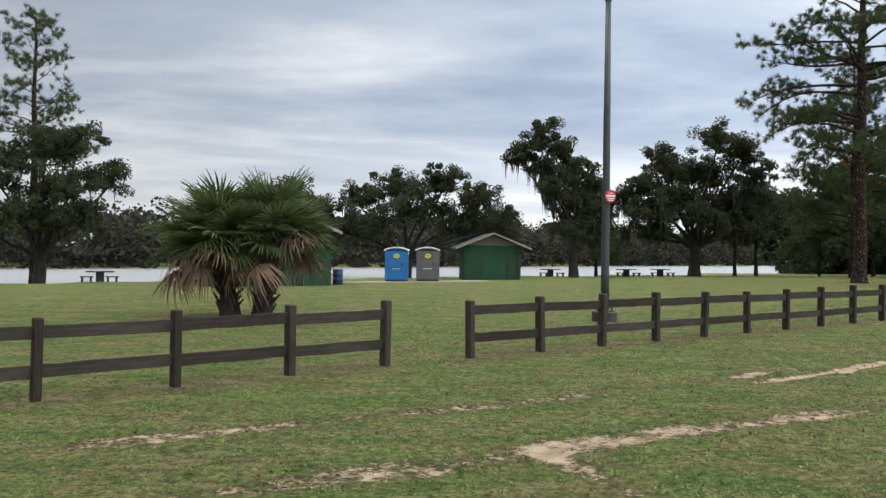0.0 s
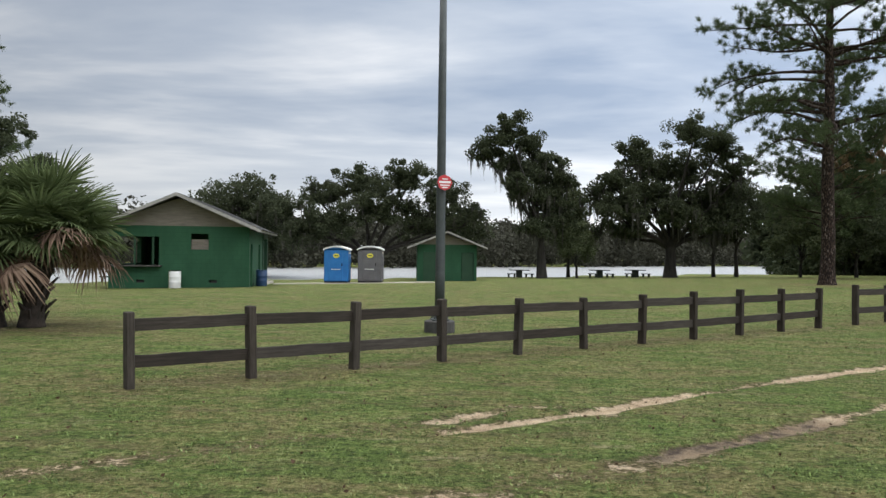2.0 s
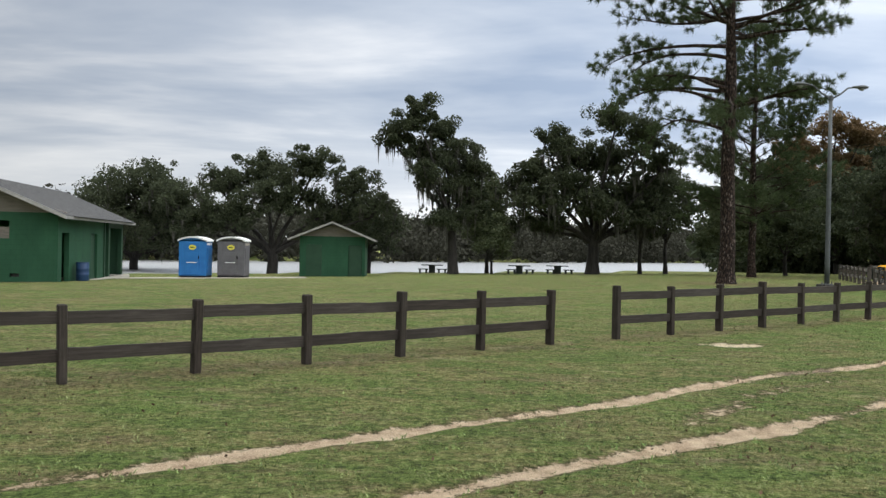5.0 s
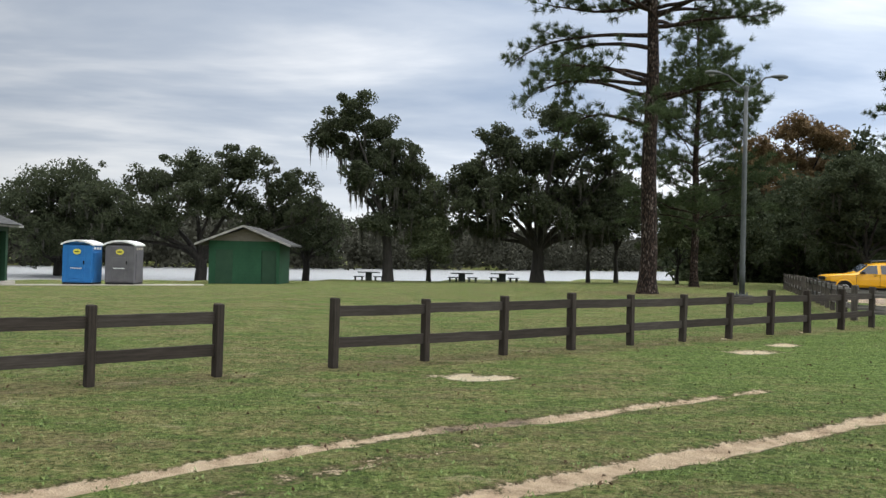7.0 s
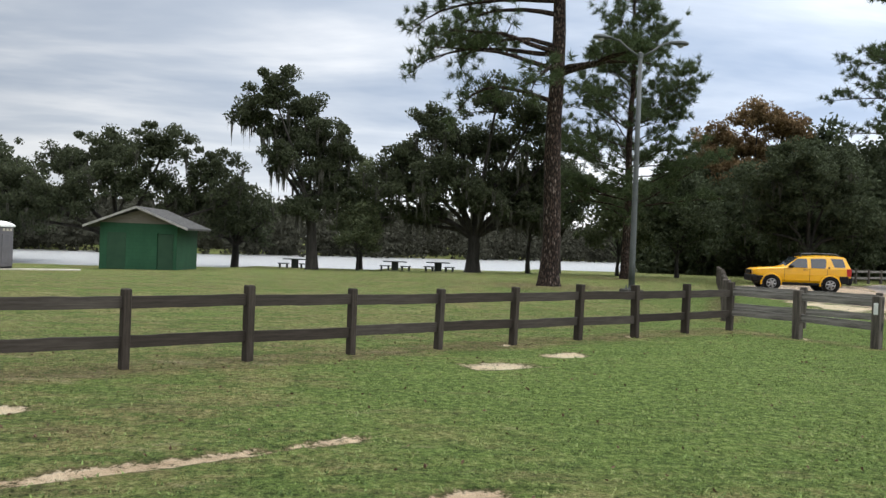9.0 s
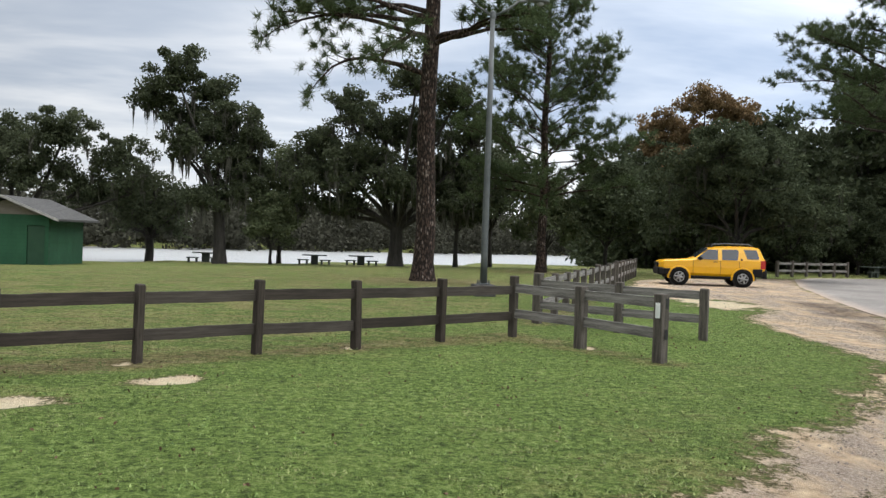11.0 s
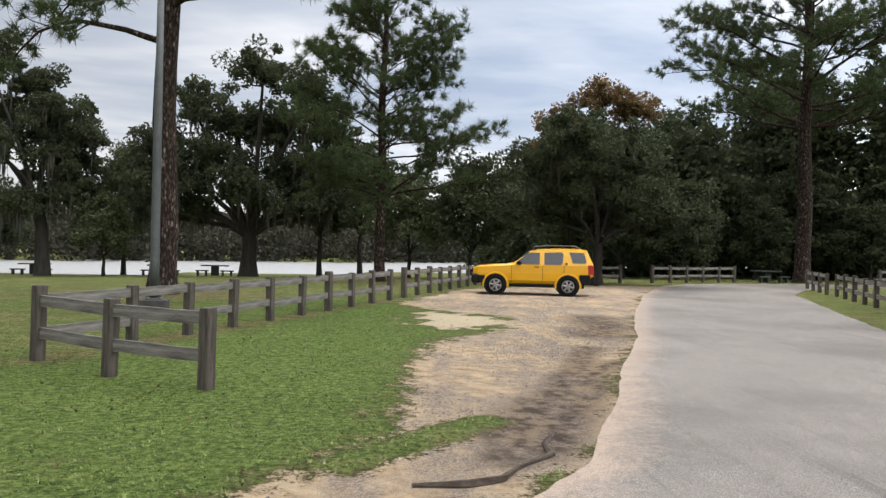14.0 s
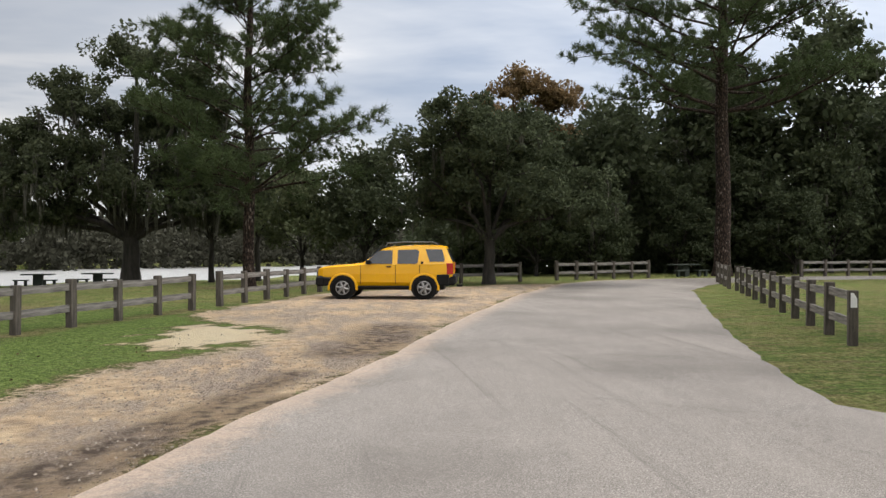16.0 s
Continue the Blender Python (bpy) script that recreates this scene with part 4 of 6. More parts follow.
def pine(label, m, seed, tall, first, whorls, longest, girth, per=40, needle=0.36, width=0.016, taper=0.55, slope=0.1, per_whorl=4, bulge=0.0, boughs=(), gap=0.36):
    """A tall pine: straight bole, uneven side branches with side twigs, round needle brushes on the outer twigs."""
    r, rng = random.Random(seed), np.random.default_rng(seed)
    root = thing("pine_tree", m, label, "pine tree", "park pines")
    k = 12
    bole = [Vector((0.06 * math.sin(i * 1.3 + seed), 0.05 * math.cos(i * 1.1), tall * i / k)) for i in range(k + 1)]
    radii = [girth * (1 - 0.78 * (i / k) ** 1.4) for i in range(k + 1)]
    part("trunk", tube([(0, 0, -0.3), (0, 0, 0.12), (0, 0, 0.7)] + bole[1:], [girth * 1.75, girth * 1.3, girth * 1.05] + radii[1:], 14), BARK_PINE, root, round_=True)
    centres, ways = [], []

    def bough(z, way, reach_, r0, bend=0.0, bare=0.3):
        """bend: how far the outer half sinks (below 0) or lifts."""
        i = min(int(z / tall * k), k - 1)
        pts, rr, n = [bole[i].lerp(bole[i + 1], z / tall * k - i)], [r0], 8
        way = way.normalized()
        for s in range(n):
            way = (way + Vector((r.gauss(0, 0.13), r.gauss(0, 0.13), r.gauss(0, 0.1) + bend * s / n))).normalized()
            pts.append(pts[-1] + way * reach_ / n)
            rr.append(r0 * (1 - 0.86 * (s + 1) / n))
        bm = tube(pts, rr, 6, None, False)
        flat_ = Vector((-way.y, way.x, 0)).normalized()
        steps = max(4, int(reach_ * (1 - bare) / 0.27))
        for q in range(steps + 1):
            u = bare + (1 - bare) * q / steps
            s = min(int(u * n), n - 1)
            p = pts[s].lerp(pts[s + 1], u * n - s)
            out = (pts[s + 1] - pts[s]).normalized()
            side = (out * r.uniform(0.3, 0.9) + flat_ * (1 if q % 2 else -1) * r.uniform(0.4, 1.0) + Vector((0, 0, r.gauss(0.22, 0.3)))).normalized()
            l = (0.4 + reach_ * 0.28 * (1.15 - u)) * r.uniform(0.6, 1.25)
            knee, end = p + side * l * 0.5 + Vector((0, 0, -0.04)), p + side * l + Vector((0, 0, 0.06 * l))
            tube([p, knee, end], [max(0.012, rr[s] * 0.45), 0.014, 0.007], 4, bm, False)
            for j in range(max(2, int(l / gap) + 1)):
                f = 1.0 - j * gap / max(l, gap)
                if f < 0.2:
                    break
                centres.append(tuple(p.lerp(end, f) + Vector((r.gauss(0, 0.12), r.gauss(0, 0.12), r.gauss(0.05, 0.1)))))
                ways.append(tuple(side))
        centres.append(tuple(pts[-1]))
        ways.append(tuple(way))
        part("branch", bm, BARK_PINE, root, round_=True)

    for z, azimuth, reach_, lift, bend in boughs:
        bough(z, Vector((math.cos(radians(azimuth)), math.sin(radians(azimuth)), lift)), reach_, girth * 0.3, bend, 0.4)
    turn = r.uniform(0, 6.28)
    for w in range(whorls):
        f = w / max(1, whorls - 1)
        for b in range(per_whorl):
            if r.random() < 0.08:
                continue
            turn += 2.4 + r.uniform(-0.4, 0.4)
            full = (1 - f) ** taper * (1 - bulge + bulge * min(1.0, 0.35 + f * 3.0)) * 0.9 + 0.14
            way = Vector((math.cos(turn), math.sin(turn), slope + 0.65 * f))
            bough(first + (tall - first) * f * 0.97 + r.uniform(-0.45, 0.45) * (f < 0.95), way, longest * full * r.uniform(0.7, 1.08), max(0.03, girth * 0.26 * (1 - 0.6 * f) * full))
    tagged(quads("needles", needle_puffs(rng, centres, ways, per, needle, width), LEAF_PINE, root), kind="stuff")
    return root


def at(x, y, turn=0.0, size=1.0):
    return pose(x, y, on_ground(x, y), 0, 0, turn) @ Matrix.Diagonal((size, size, size, 1))


pine("tall pine with flaking bark and high uneven branches", at(24.75, 46.95), 13, 21, 13.2, 7, 6.6, 0.38, per=46, per_whorl=5, taper=0.45, boughs=((11.8, 178, 6.8, 0.12, -0.22), (9.6, 184, 6.4, 0.12, -0.22), (7.6, 188, 5.0, 0.22, -0.3), (12.2, 5, 5.4, 0.1, 0.0), (12.6, -30, 6.2, 0.25, 0.0), (8.9, -12, 4.2, 0.08, -0.16), (12.9, 160, 5.2, 0.4, 0.0), (13.1, 215, 5.0, 0.35, 0.0), (12.4, 60, 5.0, 0.2, 0.0), (9.9, 150, 5.4, 0.3, -0.2), (9.7, 212, 5.8, 0.06, -0.16), (8.9, 242, 5.2, 0.06, -0.14), (8.9, 300, 4.8, 0.06, -0.14), (8.7, -48, 4.0, 0.08, -0.14), (9.0, 196, 5.6, 0.05, -0.12), (11.2, 200, 6.0, 0.2, -0.2)))
pine("younger pine with a full open conical crown", at(31.4, 60.4, 60), 15, 16.4, 4.2, 15, 6.2, 0.25, per=38, needle=0.4, width=0.018, taper=0.75, slope=0.3, per_whorl=5, bulge=0.15, boughs=((3.6, 40, 3.6, 0.1, -0.2), (3.4, 190, 3.0, 0.1, -0.3), (4.0, 300, 4.8, 0.35, 0.0)))
pine("tall pine standing at the edge of the dark woods", at(56.9, 68.2, 110), 21, 23, 9.4, 12, 9.4, 0.45, per=34, needle=0.46, width=0.024, per_whorl=5, taper=0.4, slope=0.15, gap=0.5)

oak("spreading live oak hung with grey moss by the river", at(23.3, 73.0), 31, 13.6, 13.6, 66000, 0.11, 560, stem=0.2, girth=0.5, moss_len=2.6, lobes=((1.0, 12.0, 1.8, 1.6), (3.5, 11.3, 1.8, 1.6), (-3.2, 10.3, 1.7, 1.6), (-1.0, 9.4, 2.0, 1.6), (-5.0, 8.0, 1.7, 1.4), (-4.6, 5.6, 2.2, 1.5), (-2.0, 6.5, 2.2, 1.7), (1.6, 9.0, 2.2, 1.9), (5.0, 9.0, 1.8, 1.7), (5.6, 6.4, 2.0, 1.6), (2.6, 6.0, 2.2, 1.5), (0.0, 4.9, 1.8, 1.0), (-6.6, 6.6, 1.3, 1.4), (-4.4, 3.9, 1.9, 1.1), (4.2, 4.3, 2.1, 1.2)))
oak("slender live oak with long hanging moss by the river", at(11.76, 70.8), 36, 13.6, 9.0, 46000, 0.1, 300, stem=0.3, girth=0.38, moss_len=3.0, lean=-0.3, lobes=((-2.8, 12.1, 1.5, 1.6), (-4.7, 10.6, 1.4, 1.0), (-1.1, 11.2, 1.4, 1.3), (-0.4, 8.9, 2.3, 1.9), (1.4, 7.7, 1.4, 1.5), (0.4, 6.0, 1.8, 1.4), (-1.8, 7.4, 1.3, 1.3), (1.3, 4.7, 1.3, 1.0), (-0.8, 4.2, 1.2, 0.9), (-3.2, 9.8, 1.0, 0.9)))
oak("broad live oak behind the portable toilets", at(-3.3, 74.5, 0, 1.06), 38, 11.0, 18.0, 56000, 0.1, 320, stem=0.24, girth=0.45, lobes=((-1.2, 8.8, 2.2, 1.5), (3.0, 9.1, 2.2, 1.5), (6.3, 8.0, 1.8, 1.4), (8.0, 6.0, 1.4, 1.4), (-4.2, 7.7, 1.9, 1.4), (0.8, 6.4, 2.6, 1.7), (4.8, 5.4, 2.2, 1.6), (-2.8, 5.2, 2.2, 1.6), (-7.5, 6.2, 2.1, 1.4), (-5.6, 4.4, 1.8, 1.3)))
oak("low olive brown tree on the bank behind the shed", at(4.2, 80.0, 10), 39, 7.4, 8.5, 11000, 0.12, 70, stem=0.38, girth=0.34)
oak("broad live oak behind the green building", at(-16.2, 78.3, 120), 41, 9.4, 14.0, 30000, 0.12, 200, stem=0.22, girth=0.4)
oak("moss hung live oak at the lawn's edge", at(-26.9, 52.7), 44, 11.8, 10.6, 46000, 0.09, 240, stem=0.2, girth=0.4, clump=0.55, lobes=((2.5, 9.9, 1.6, 1.5), (0.2, 9.4, 1.8, 1.6), (4.0, 7.6, 1.5, 1.3), (1.6, 6.8, 2.2, 1.7), (-2.0, 7.6, 2.0, 1.8), (3.2, 4.9, 1.6, 1.2), (0.0, 4.6, 2.2, 1.4), (-3.0, 5.0, 2.0, 1.5)))
oak("small tree with thin trunk on the bank", at(27.6, 74.5, 50), 47, 7.5, 6.0, 9000, 0.12, 90, stem=0.35, girth=0.16)
oak("small tree with thin trunk beside the oak", at(30.2, 76.0, 150), 48, 8.5, 7.0, 10000, 0.12, 90, stem=0.33, girth=0.17)
oak("low pale bush on the river bank", at(14.9, 71.8, 50), 49, 4.4, 5.2, 7000, 0.09, 0, leaf=LEAF_BUSH, stem=0.28, girth=0.1, clump=0.5)
oak("yellow green tree on the river bank", at(14.8, 76.0, 20), 50, 8.0, 5.5, 9000, 0.11, 0, leaf=LEAF_BUSH, stem=0.3, girth=0.15)
oak("young green tree beside the woods", at(36.6, 67.0, 70), 51, 6.6, 6.6, 11000, 0.11, 0, leaf=LEAF_WOOD, stem=0.25, girth=0.13)
oak("young green tree beyond the younger pine", at(33.2, 69.5, 10), 53, 6.0, 6.0, 9000, 0.11, 0, leaf=LEAF_BUSH, stem=0.25, girth=0.12)
oak("dense dark tree standing behind the parked car", at(41.8, 59.6), 52, 8.3, 9.6, 50000, 0.09, 80, stem=0.24, girth=0.25, clump=0.55, fill=0.85, leaf=LEAF_WOOD, lobes=((0.0, 7.0, 1.7, 1.1), (-1.6, 6.7, 1.6, 1.2), (1.8, 6.6, 1.7, 1.1), (-2.8, 5.2, 1.6, 1.3), (2.9, 5.0, 1.8, 1.3), (0.0, 5.0, 2.4, 1.6), (-2.2, 3.4, 1.8, 1.2), (2.6, 3.3, 2.1, 1.2), (0.3, 2.9, 2.1, 1.1), (4.1, 3.9, 1.3, 1.2)))
oak("tall tree with rust brown autumn top", at(49.1, 86.5), 55, 15.6, 10.0, 26000, 0.13, 0, leaf=LEAF_RUST, stem=0.35, girth=0.3, lobes=((0.0, 14.0, 2.0, 1.3), (-2.6, 12.6, 1.8, 1.3), (2.6, 13.0, 1.9, 1.3), (0.0, 11.5, 2.2, 1.4), (-3.4, 10.3, 1.4, 1.2), (3.0, 10.6, 1.9, 1.3), (0.0, 9.0, 2.5, 1.3)))
pine("tall pine standing behind a mossy oak", at(-28.5, 55.0, 40), 25, 19.5, 9.0, 10, 4.6, 0.28, per=36, needle=0.38, width=0.02, gap=0.5)

# woods: a few trees built once, then copied
wood_a = oak("dark woodland oak with hanging moss", at(62, 80, 10), 61, 15.0, 12, 7600, 0.235, 70, stem=0.25, girth=0.3, clump=0.95, leaf=LEAF_WOOD, moss_len=2.4)
wood_b = oak("dark woodland tree with tall crown", at(69, 77, 80), 62, 17, 11, 7600, 0.235, 40, stem=0.28, girth=0.3, clump=0.95, leaf=LEAF_WOOD)
wood_c = oak("dense low woodland tree", at(53, 77, 150), 63, 10, 10, 6800, 0.205, 24, stem=0.13, girth=0.22, clump=0.85, leaf=LEAF_WOOD)
wood_rnd = random.Random(9)
NEAR_WOODS = ((wood_a, 76, 79, 0.85), (wood_b, 83, 76, 0.7), (wood_c, 60, 75, 0.8), (wood_c, 67, 73.5, 0.7), (wood_c, 76, 73, 0.75), (wood_a, 57, 86, 0.85), (wood_b, 66, 88, 0.95), (wood_a, 78, 88, 0.9), (wood_b, 90, 84, 0.9), (wood_c, 86, 71, 0.8), (wood_a, 96, 77, 0.8), (wood_b, 102, 70, 0.75), (wood_c, 96, 66, 0.9), (wood_a, 92, 60, 0.75), (wood_b, 104, 56, 0.8), (wood_c, 46, 78, 0.9), (wood_c, 44.5, 85, 0.85))
# last six are added out of view: two for reflections, four shade the road
DEEP_AND_UNSEEN_WOODS = ((wood_c, 50, 70.5, 0.55), (wood_c, 47, 72, 0.6), (wood_a, 46, 92, 0.75), (wood_b, 74, 98, 1.0), (wood_a, 62, 100, 1.0), (wood_b, 90, 98, 1.0), (wood_c, 56, 72.5, 0.5), (wood_c, 63, 71, 0.5), (wood_c, 72, 72, 0.55), (wood_c, 81, 70, 0.6), (wood_b, 56, 94, 0.72), (wood_a, 50, 98, 0.9), (wood_c, 92, 46, 1.0), (wood_a, 60, -30, 1.0), (wood_b, 20, -40, 1.0), (wood_a, 49.5, 30.5, 0.95), (wood_b, 53.5, 36.0, 0.9), (wood_b, 55.0, 26.0, 1.0), (wood_a, 62.0, 32.0, 1.0))
for which, x, y, size in NEAR_WOODS + DEEP_AND_UNSEEN_WOODS:
    copy_thing(which, at(x, y, wood_rnd.uniform(0, 360), 1.0)).scale = (size, size, size * wood_rnd.uniform(0.9, 1.12))


def far_woods():
    """The low wooded bank across the river, past counting."""
    rng, rnd = np.random.default_rng(77), random.Random(77)
    leaf, bm = [], bmesh.new()
    s = -190.0
    while s < 190:
        for row in range(3):
            n = 93 + row * 6 + rnd.uniform(-2, 2)
            x, y = 0.8 * (s + rnd.uniform(-2, 2)) - 0.6 * n, 11.85 + 0.6 * s + 0.8 * n
            tall = rnd.uniform(4.6, 7.6) + row * 0.9
            cen = [(x + rnd.gauss(0, 1.5), y + rnd.gauss(0, 1.5), -0.6 + tall * rnd.uniform(0.25, 0.92)) for _ in range(18)]
            leaf.append(scatter(rng, cen, 250, 1.5, 0.36))
            if row == 1:
                tube([(x, y, -1.2), (x + rnd.gauss(0, 0.3), y, tall * 0.5), (x + rnd.gauss(0, 0.5), y, tall * 0.8)], [0.15, 0.11, 0.05], 5, bm, False)
            cen = [(x + rnd.gauss(0, 2), y - 1 + rnd.gauss(0, 0.8), -1.0 + rnd.uniform(0.0, 2.4)) for _ in range(10)]
            leaf.append(scatter(rng, cen, 150, 0.95, 0.36))
        s += 3.2
    cen = []
    for i in range(420):
        s, n = rnd.uniform(-200, 200), 112 + rnd.uniform(0, 5)
        cen.append((0.8 * s - 0.6 * n, 11.85 + 0.6 * s + 0.8 * n, rnd.uniform(-0.8, 5.4)))
    leaf.append(scatter(rng, cen, 42000, 2.2, 0.95))
    root = thing("far_woods", pose(0, 0, 0), "low grey green woods along the far river bank", "woods", kind="stuff")
    part("trunks", bm, BARK_GREY, root)
    quads("crowns", np.concatenate(leaf), LEAF_FAR, root)


far_woods()


def understory():
    """The thicket that fills the foot of the woods."""
    rng, rnd = np.random.default_rng(78), random.Random(78)
    cen = []
    line = [(42, 92), (44, 86), (47, 80), (54, 75.5), (62, 74), (74, 75), (86, 72), (96, 62), (104, 46), (104, 20)]
    for (ax, ay), (bx, by) in zip(line, line[1:]):
        for i in range(46):
            u = rnd.random()
            x, y = ax + (bx - ax) * u + rnd.gauss(0, 1.0), ay + (by - ay) * u + rnd.uniform(0, 6)
            cen.append((x, y, on_ground(x, y) + rnd.uniform(0.2, 5.5) * rnd.random()))
            if ax >= 54:
                cen.append((x + rnd.gauss(0, 2), y + 4 + rnd.uniform(0, 8), rnd.uniform(1.5, 10)))
    deep = []
    for i in range(420):
        u = rnd.random()
        x, y = 44 + 66 * u + rnd.gauss(0, 1), 104 - 26 * u * u + rnd.uniform(0, 5)
        deep.append((x, y, rnd.uniform(0, 9.5)))
    leaves = np.concatenate([scatter(rng, cen, 60000, 1.6, 0.27), scatter(rng, deep, 14000, 2.2, 0.7)])
    tagged(quads("thicket", leaves, LEAF_WOOD), "dense dark thicket at the foot of the woods", "undergrowth", kind="stuff")


understory()

# ---- palms ----


def frond_mesh(name, seed, material, limp):
    """A fan leaf on its stalk: narrow folded blades set in a ring."""
    rnd = random.Random(seed)
    bm = tube([(0, 0, 0), (0.45, 0, 0.04), (0.9, 0, 0)], [0.022, 0.014, 0.01], 4)
    count = 32
    for i in range(count):
        a = radians(-128 + 256 * i / (count - 1)) + rnd.gauss(0, 0.03)
        l = (0.95 - 0.26 * abs(a) / 2.2) * rnd.uniform(0.85, 1.08)
        d, side = Vector((math.cos(a), math.sin(a), 0)), Vector((-math.sin(a), math.cos(a), 0))
        base = Vector((0.9, 0, 0))
        sag = limp * rnd.uniform(0.6, 1.4)
        prev = None
        for u, w, z in ((0.05, 0.012, 0.0), (0.45, 0.032, -0.08 * sag), (0.78, 0.017, -0.32 * sag), (1.0, 0.003, -0.62 * sag)):
            q = base + d * l * u * (1 - 0.25 * sag * u) + Vector((0, 0, z * l))
            row = [bm.verts.new(q + side * w + Vector((0, 0, 0.012))), bm.verts.new(q), bm.verts.new(q - side * w + Vector((0, 0, 0.012)))]
            if prev:
                bm.faces.new((prev[0], prev[1], row[1], row[0]))
                bm.faces.new((prev[1], prev[2], row[2], row[1]))
            prev = row
    me = bpy.data.meshes.new(name)
    bm.to_mesh(me)
    bm.free()
    me.materials.append(material)
    return me


FAN_GREEN = [frond_mesh("frond", s, PALM_GREEN, l) for s, l in ((1, 0.14), (2, 0.28), (3, 0.5))]
FAN_DEAD = [frond_mesh("dead_frond", s, PALM_DEAD, l) for s, l in ((4, 0.95), (5, 1.25))]


def palm(m, label, seed, top, green, dead, lean):
    rnd = random.Random(seed)
    root = thing("palm_tree", m, label, "palm", "twin palms")
    bm = tube([(0, 0, -0.1), (0, 0, 0.1), (lean * 0.25, 0, top * 0.3), (lean * 0.6, 0, top * 0.6), (lean, 0, top)], [0.3, 0.26, 0.2, 0.24, 0.2], 12)
    part("trunk", bm, BARK_PALM, root, round_=True)
    boot = box(-0.035, -0.02, 0, 0.035, 0.02, 0.24, 0.008)
    for v in boot.verts:
        v.co.x *= 1.0 - v.co.z * 1.8
    first = part("boot", boot, BARK_PALM, root)
    first.matrix_basis = pose(0.22, 0, 0.3, 0, 35, 0)
    for i in range(46):
        a, z = i * 2.4, 0.12 + 0.034 * i
        u = z / top
        rr = 0.2 + 0.03 * math.sin(i)
        like(first, root, pose(lean * u + rr * math.cos(a), rr * math.sin(a), z, 0, 0, math.degrees(a)) @ pose(0, 0, 0, 0, rnd.uniform(20, 55), 90 * 0))
    for i in range(green + dead):
        old = i >= green
        a = i * 137.5 + rnd.uniform(-15, 15)
        up_ = rnd.uniform(-34, 22) if old else 74 - 92 * ((i + 0.5) / green) ** 0.8 + rnd.uniform(-10, 10)
        o = new("dead_frond" if old else "frond", (FAN_DEAD if old else FAN_GREEN)[rnd.randrange(2 if old else 3)])
        o.parent = root
        s = rnd.uniform(0.85, 1.15) if old else rnd.uniform(0.8, 1.06)
        o.matrix_basis = pose(lean, 0, top - (0.3 if old else 0) + rnd.uniform(-0.15, 0.15), 0, 0, a) @ pose(0, 0, 0, rnd.uniform(-25, 25), -up_, 0) @ Matrix.Diagonal((s, s, s, 1))
    return root


palm(at(-5.45, 18.6, 175), "bushy fan palm with dead brown skirt", 3, 1.86, 58, 10, 0.24)
palm(at(-4.72, 18.75, 10), "bushy fan palm with drooping dead fronds", 4, 1.92, 58, 10, 0.22)

# ---- lamp poles ----


def lamp_pole(x, y, label, tall, turn, shaft, base_top, base_r, round_base, both):
    z = on_ground(x, y)
    root = thing("street_lamp", pose(x, y, z, 0, 0, turn), label, "street lamp", "park lamps")
    if round_base:
        part("footing", lathe([(base_r, -0.1), (base_r, base_top - 0.02), (base_r - 0.03, base_top)], 20), OLD_CONCRETE, root)
    else:
        part("footing", box(-base_r, -base_r, -0.1, base_r, base_r, base_top, 0.02), OLD_CONCRETE, root)
    part("base_plate", box(-0.17, -0.17, base_top, 0.17, 0.17, base_top + 0.035, 0.008), shaft, root)
    bolt = part("bolt", lathe([(0.022, 0), (0.022, 0.07), (0.014, 0.09)], 6), shaft, root)
    bolt.matrix_basis = pose(0.13, 0.13, base_top + 0.035)
    for a, b in ((-1, 1), (1, -1), (-1, -1)):
        like(bolt, root, pose(0.13 * a, 0.13 * b, base_top + 0.035))
    part("pole", lathe([(0.105, base_top + 0.03), (0.1, 1.2), (0.085, tall * 0.6), (0.065, tall)], 12), shaft, root, round_=True)
    part("cap", lathe([(0.09, tall - 0.12), (0.09, tall + 0.05), (0.03, tall + 0.1)], 12), shaft, root)
    for s in (1, -1) if both else (-1,):
        part("arm", tube([(0.05 * s, 0, tall - 0.05), (0.45 * s, 0, tall + 0.18), (0.75 * s, 0, tall + 0.42), (1.0 * s, 0, tall + 0.46)], [0.035] * 4, 8), shaft, root, round_=True)
        head = lathe([(0.05, 0), (0.1, 0.12), (0.16, 0.34), (0.17, 0.52), (0.12, 0.66), (0.03, 0.7)], 12)
        for v in head.verts:
            v.co = Vector((s * (0.95 + v.co.z), v.co.y, tall + 0.47 + (v.co.x * 0.62 if v.co.x * 1 > 0 else v.co.x * 0.35)))
        lamp_head = part("lamp_head", head, STEEL, root, "cobra head lamp housing", round_=True)
        dish = lathe([(0.11, 0.0), (0.1, -0.04), (0.05, -0.075), (0.01, -0.085)], 12, at=(s * 1.38, 0, tall + 0.42))
        part("lens", dish, LENS, lamp_head, round_=True)
    return root


pole_a = lamp_pole(3.57, 18.75, "dark steel lamp pole on a round concrete footing", 7.9, 12, DARK_STEEL, 0.24, 0.31, True, True)
lamp_pole(26.35, 40.0, "grey steel lamp pole with twin cobra heads", 8.0, 8, STEEL, 0.33, 0.3, False, True)


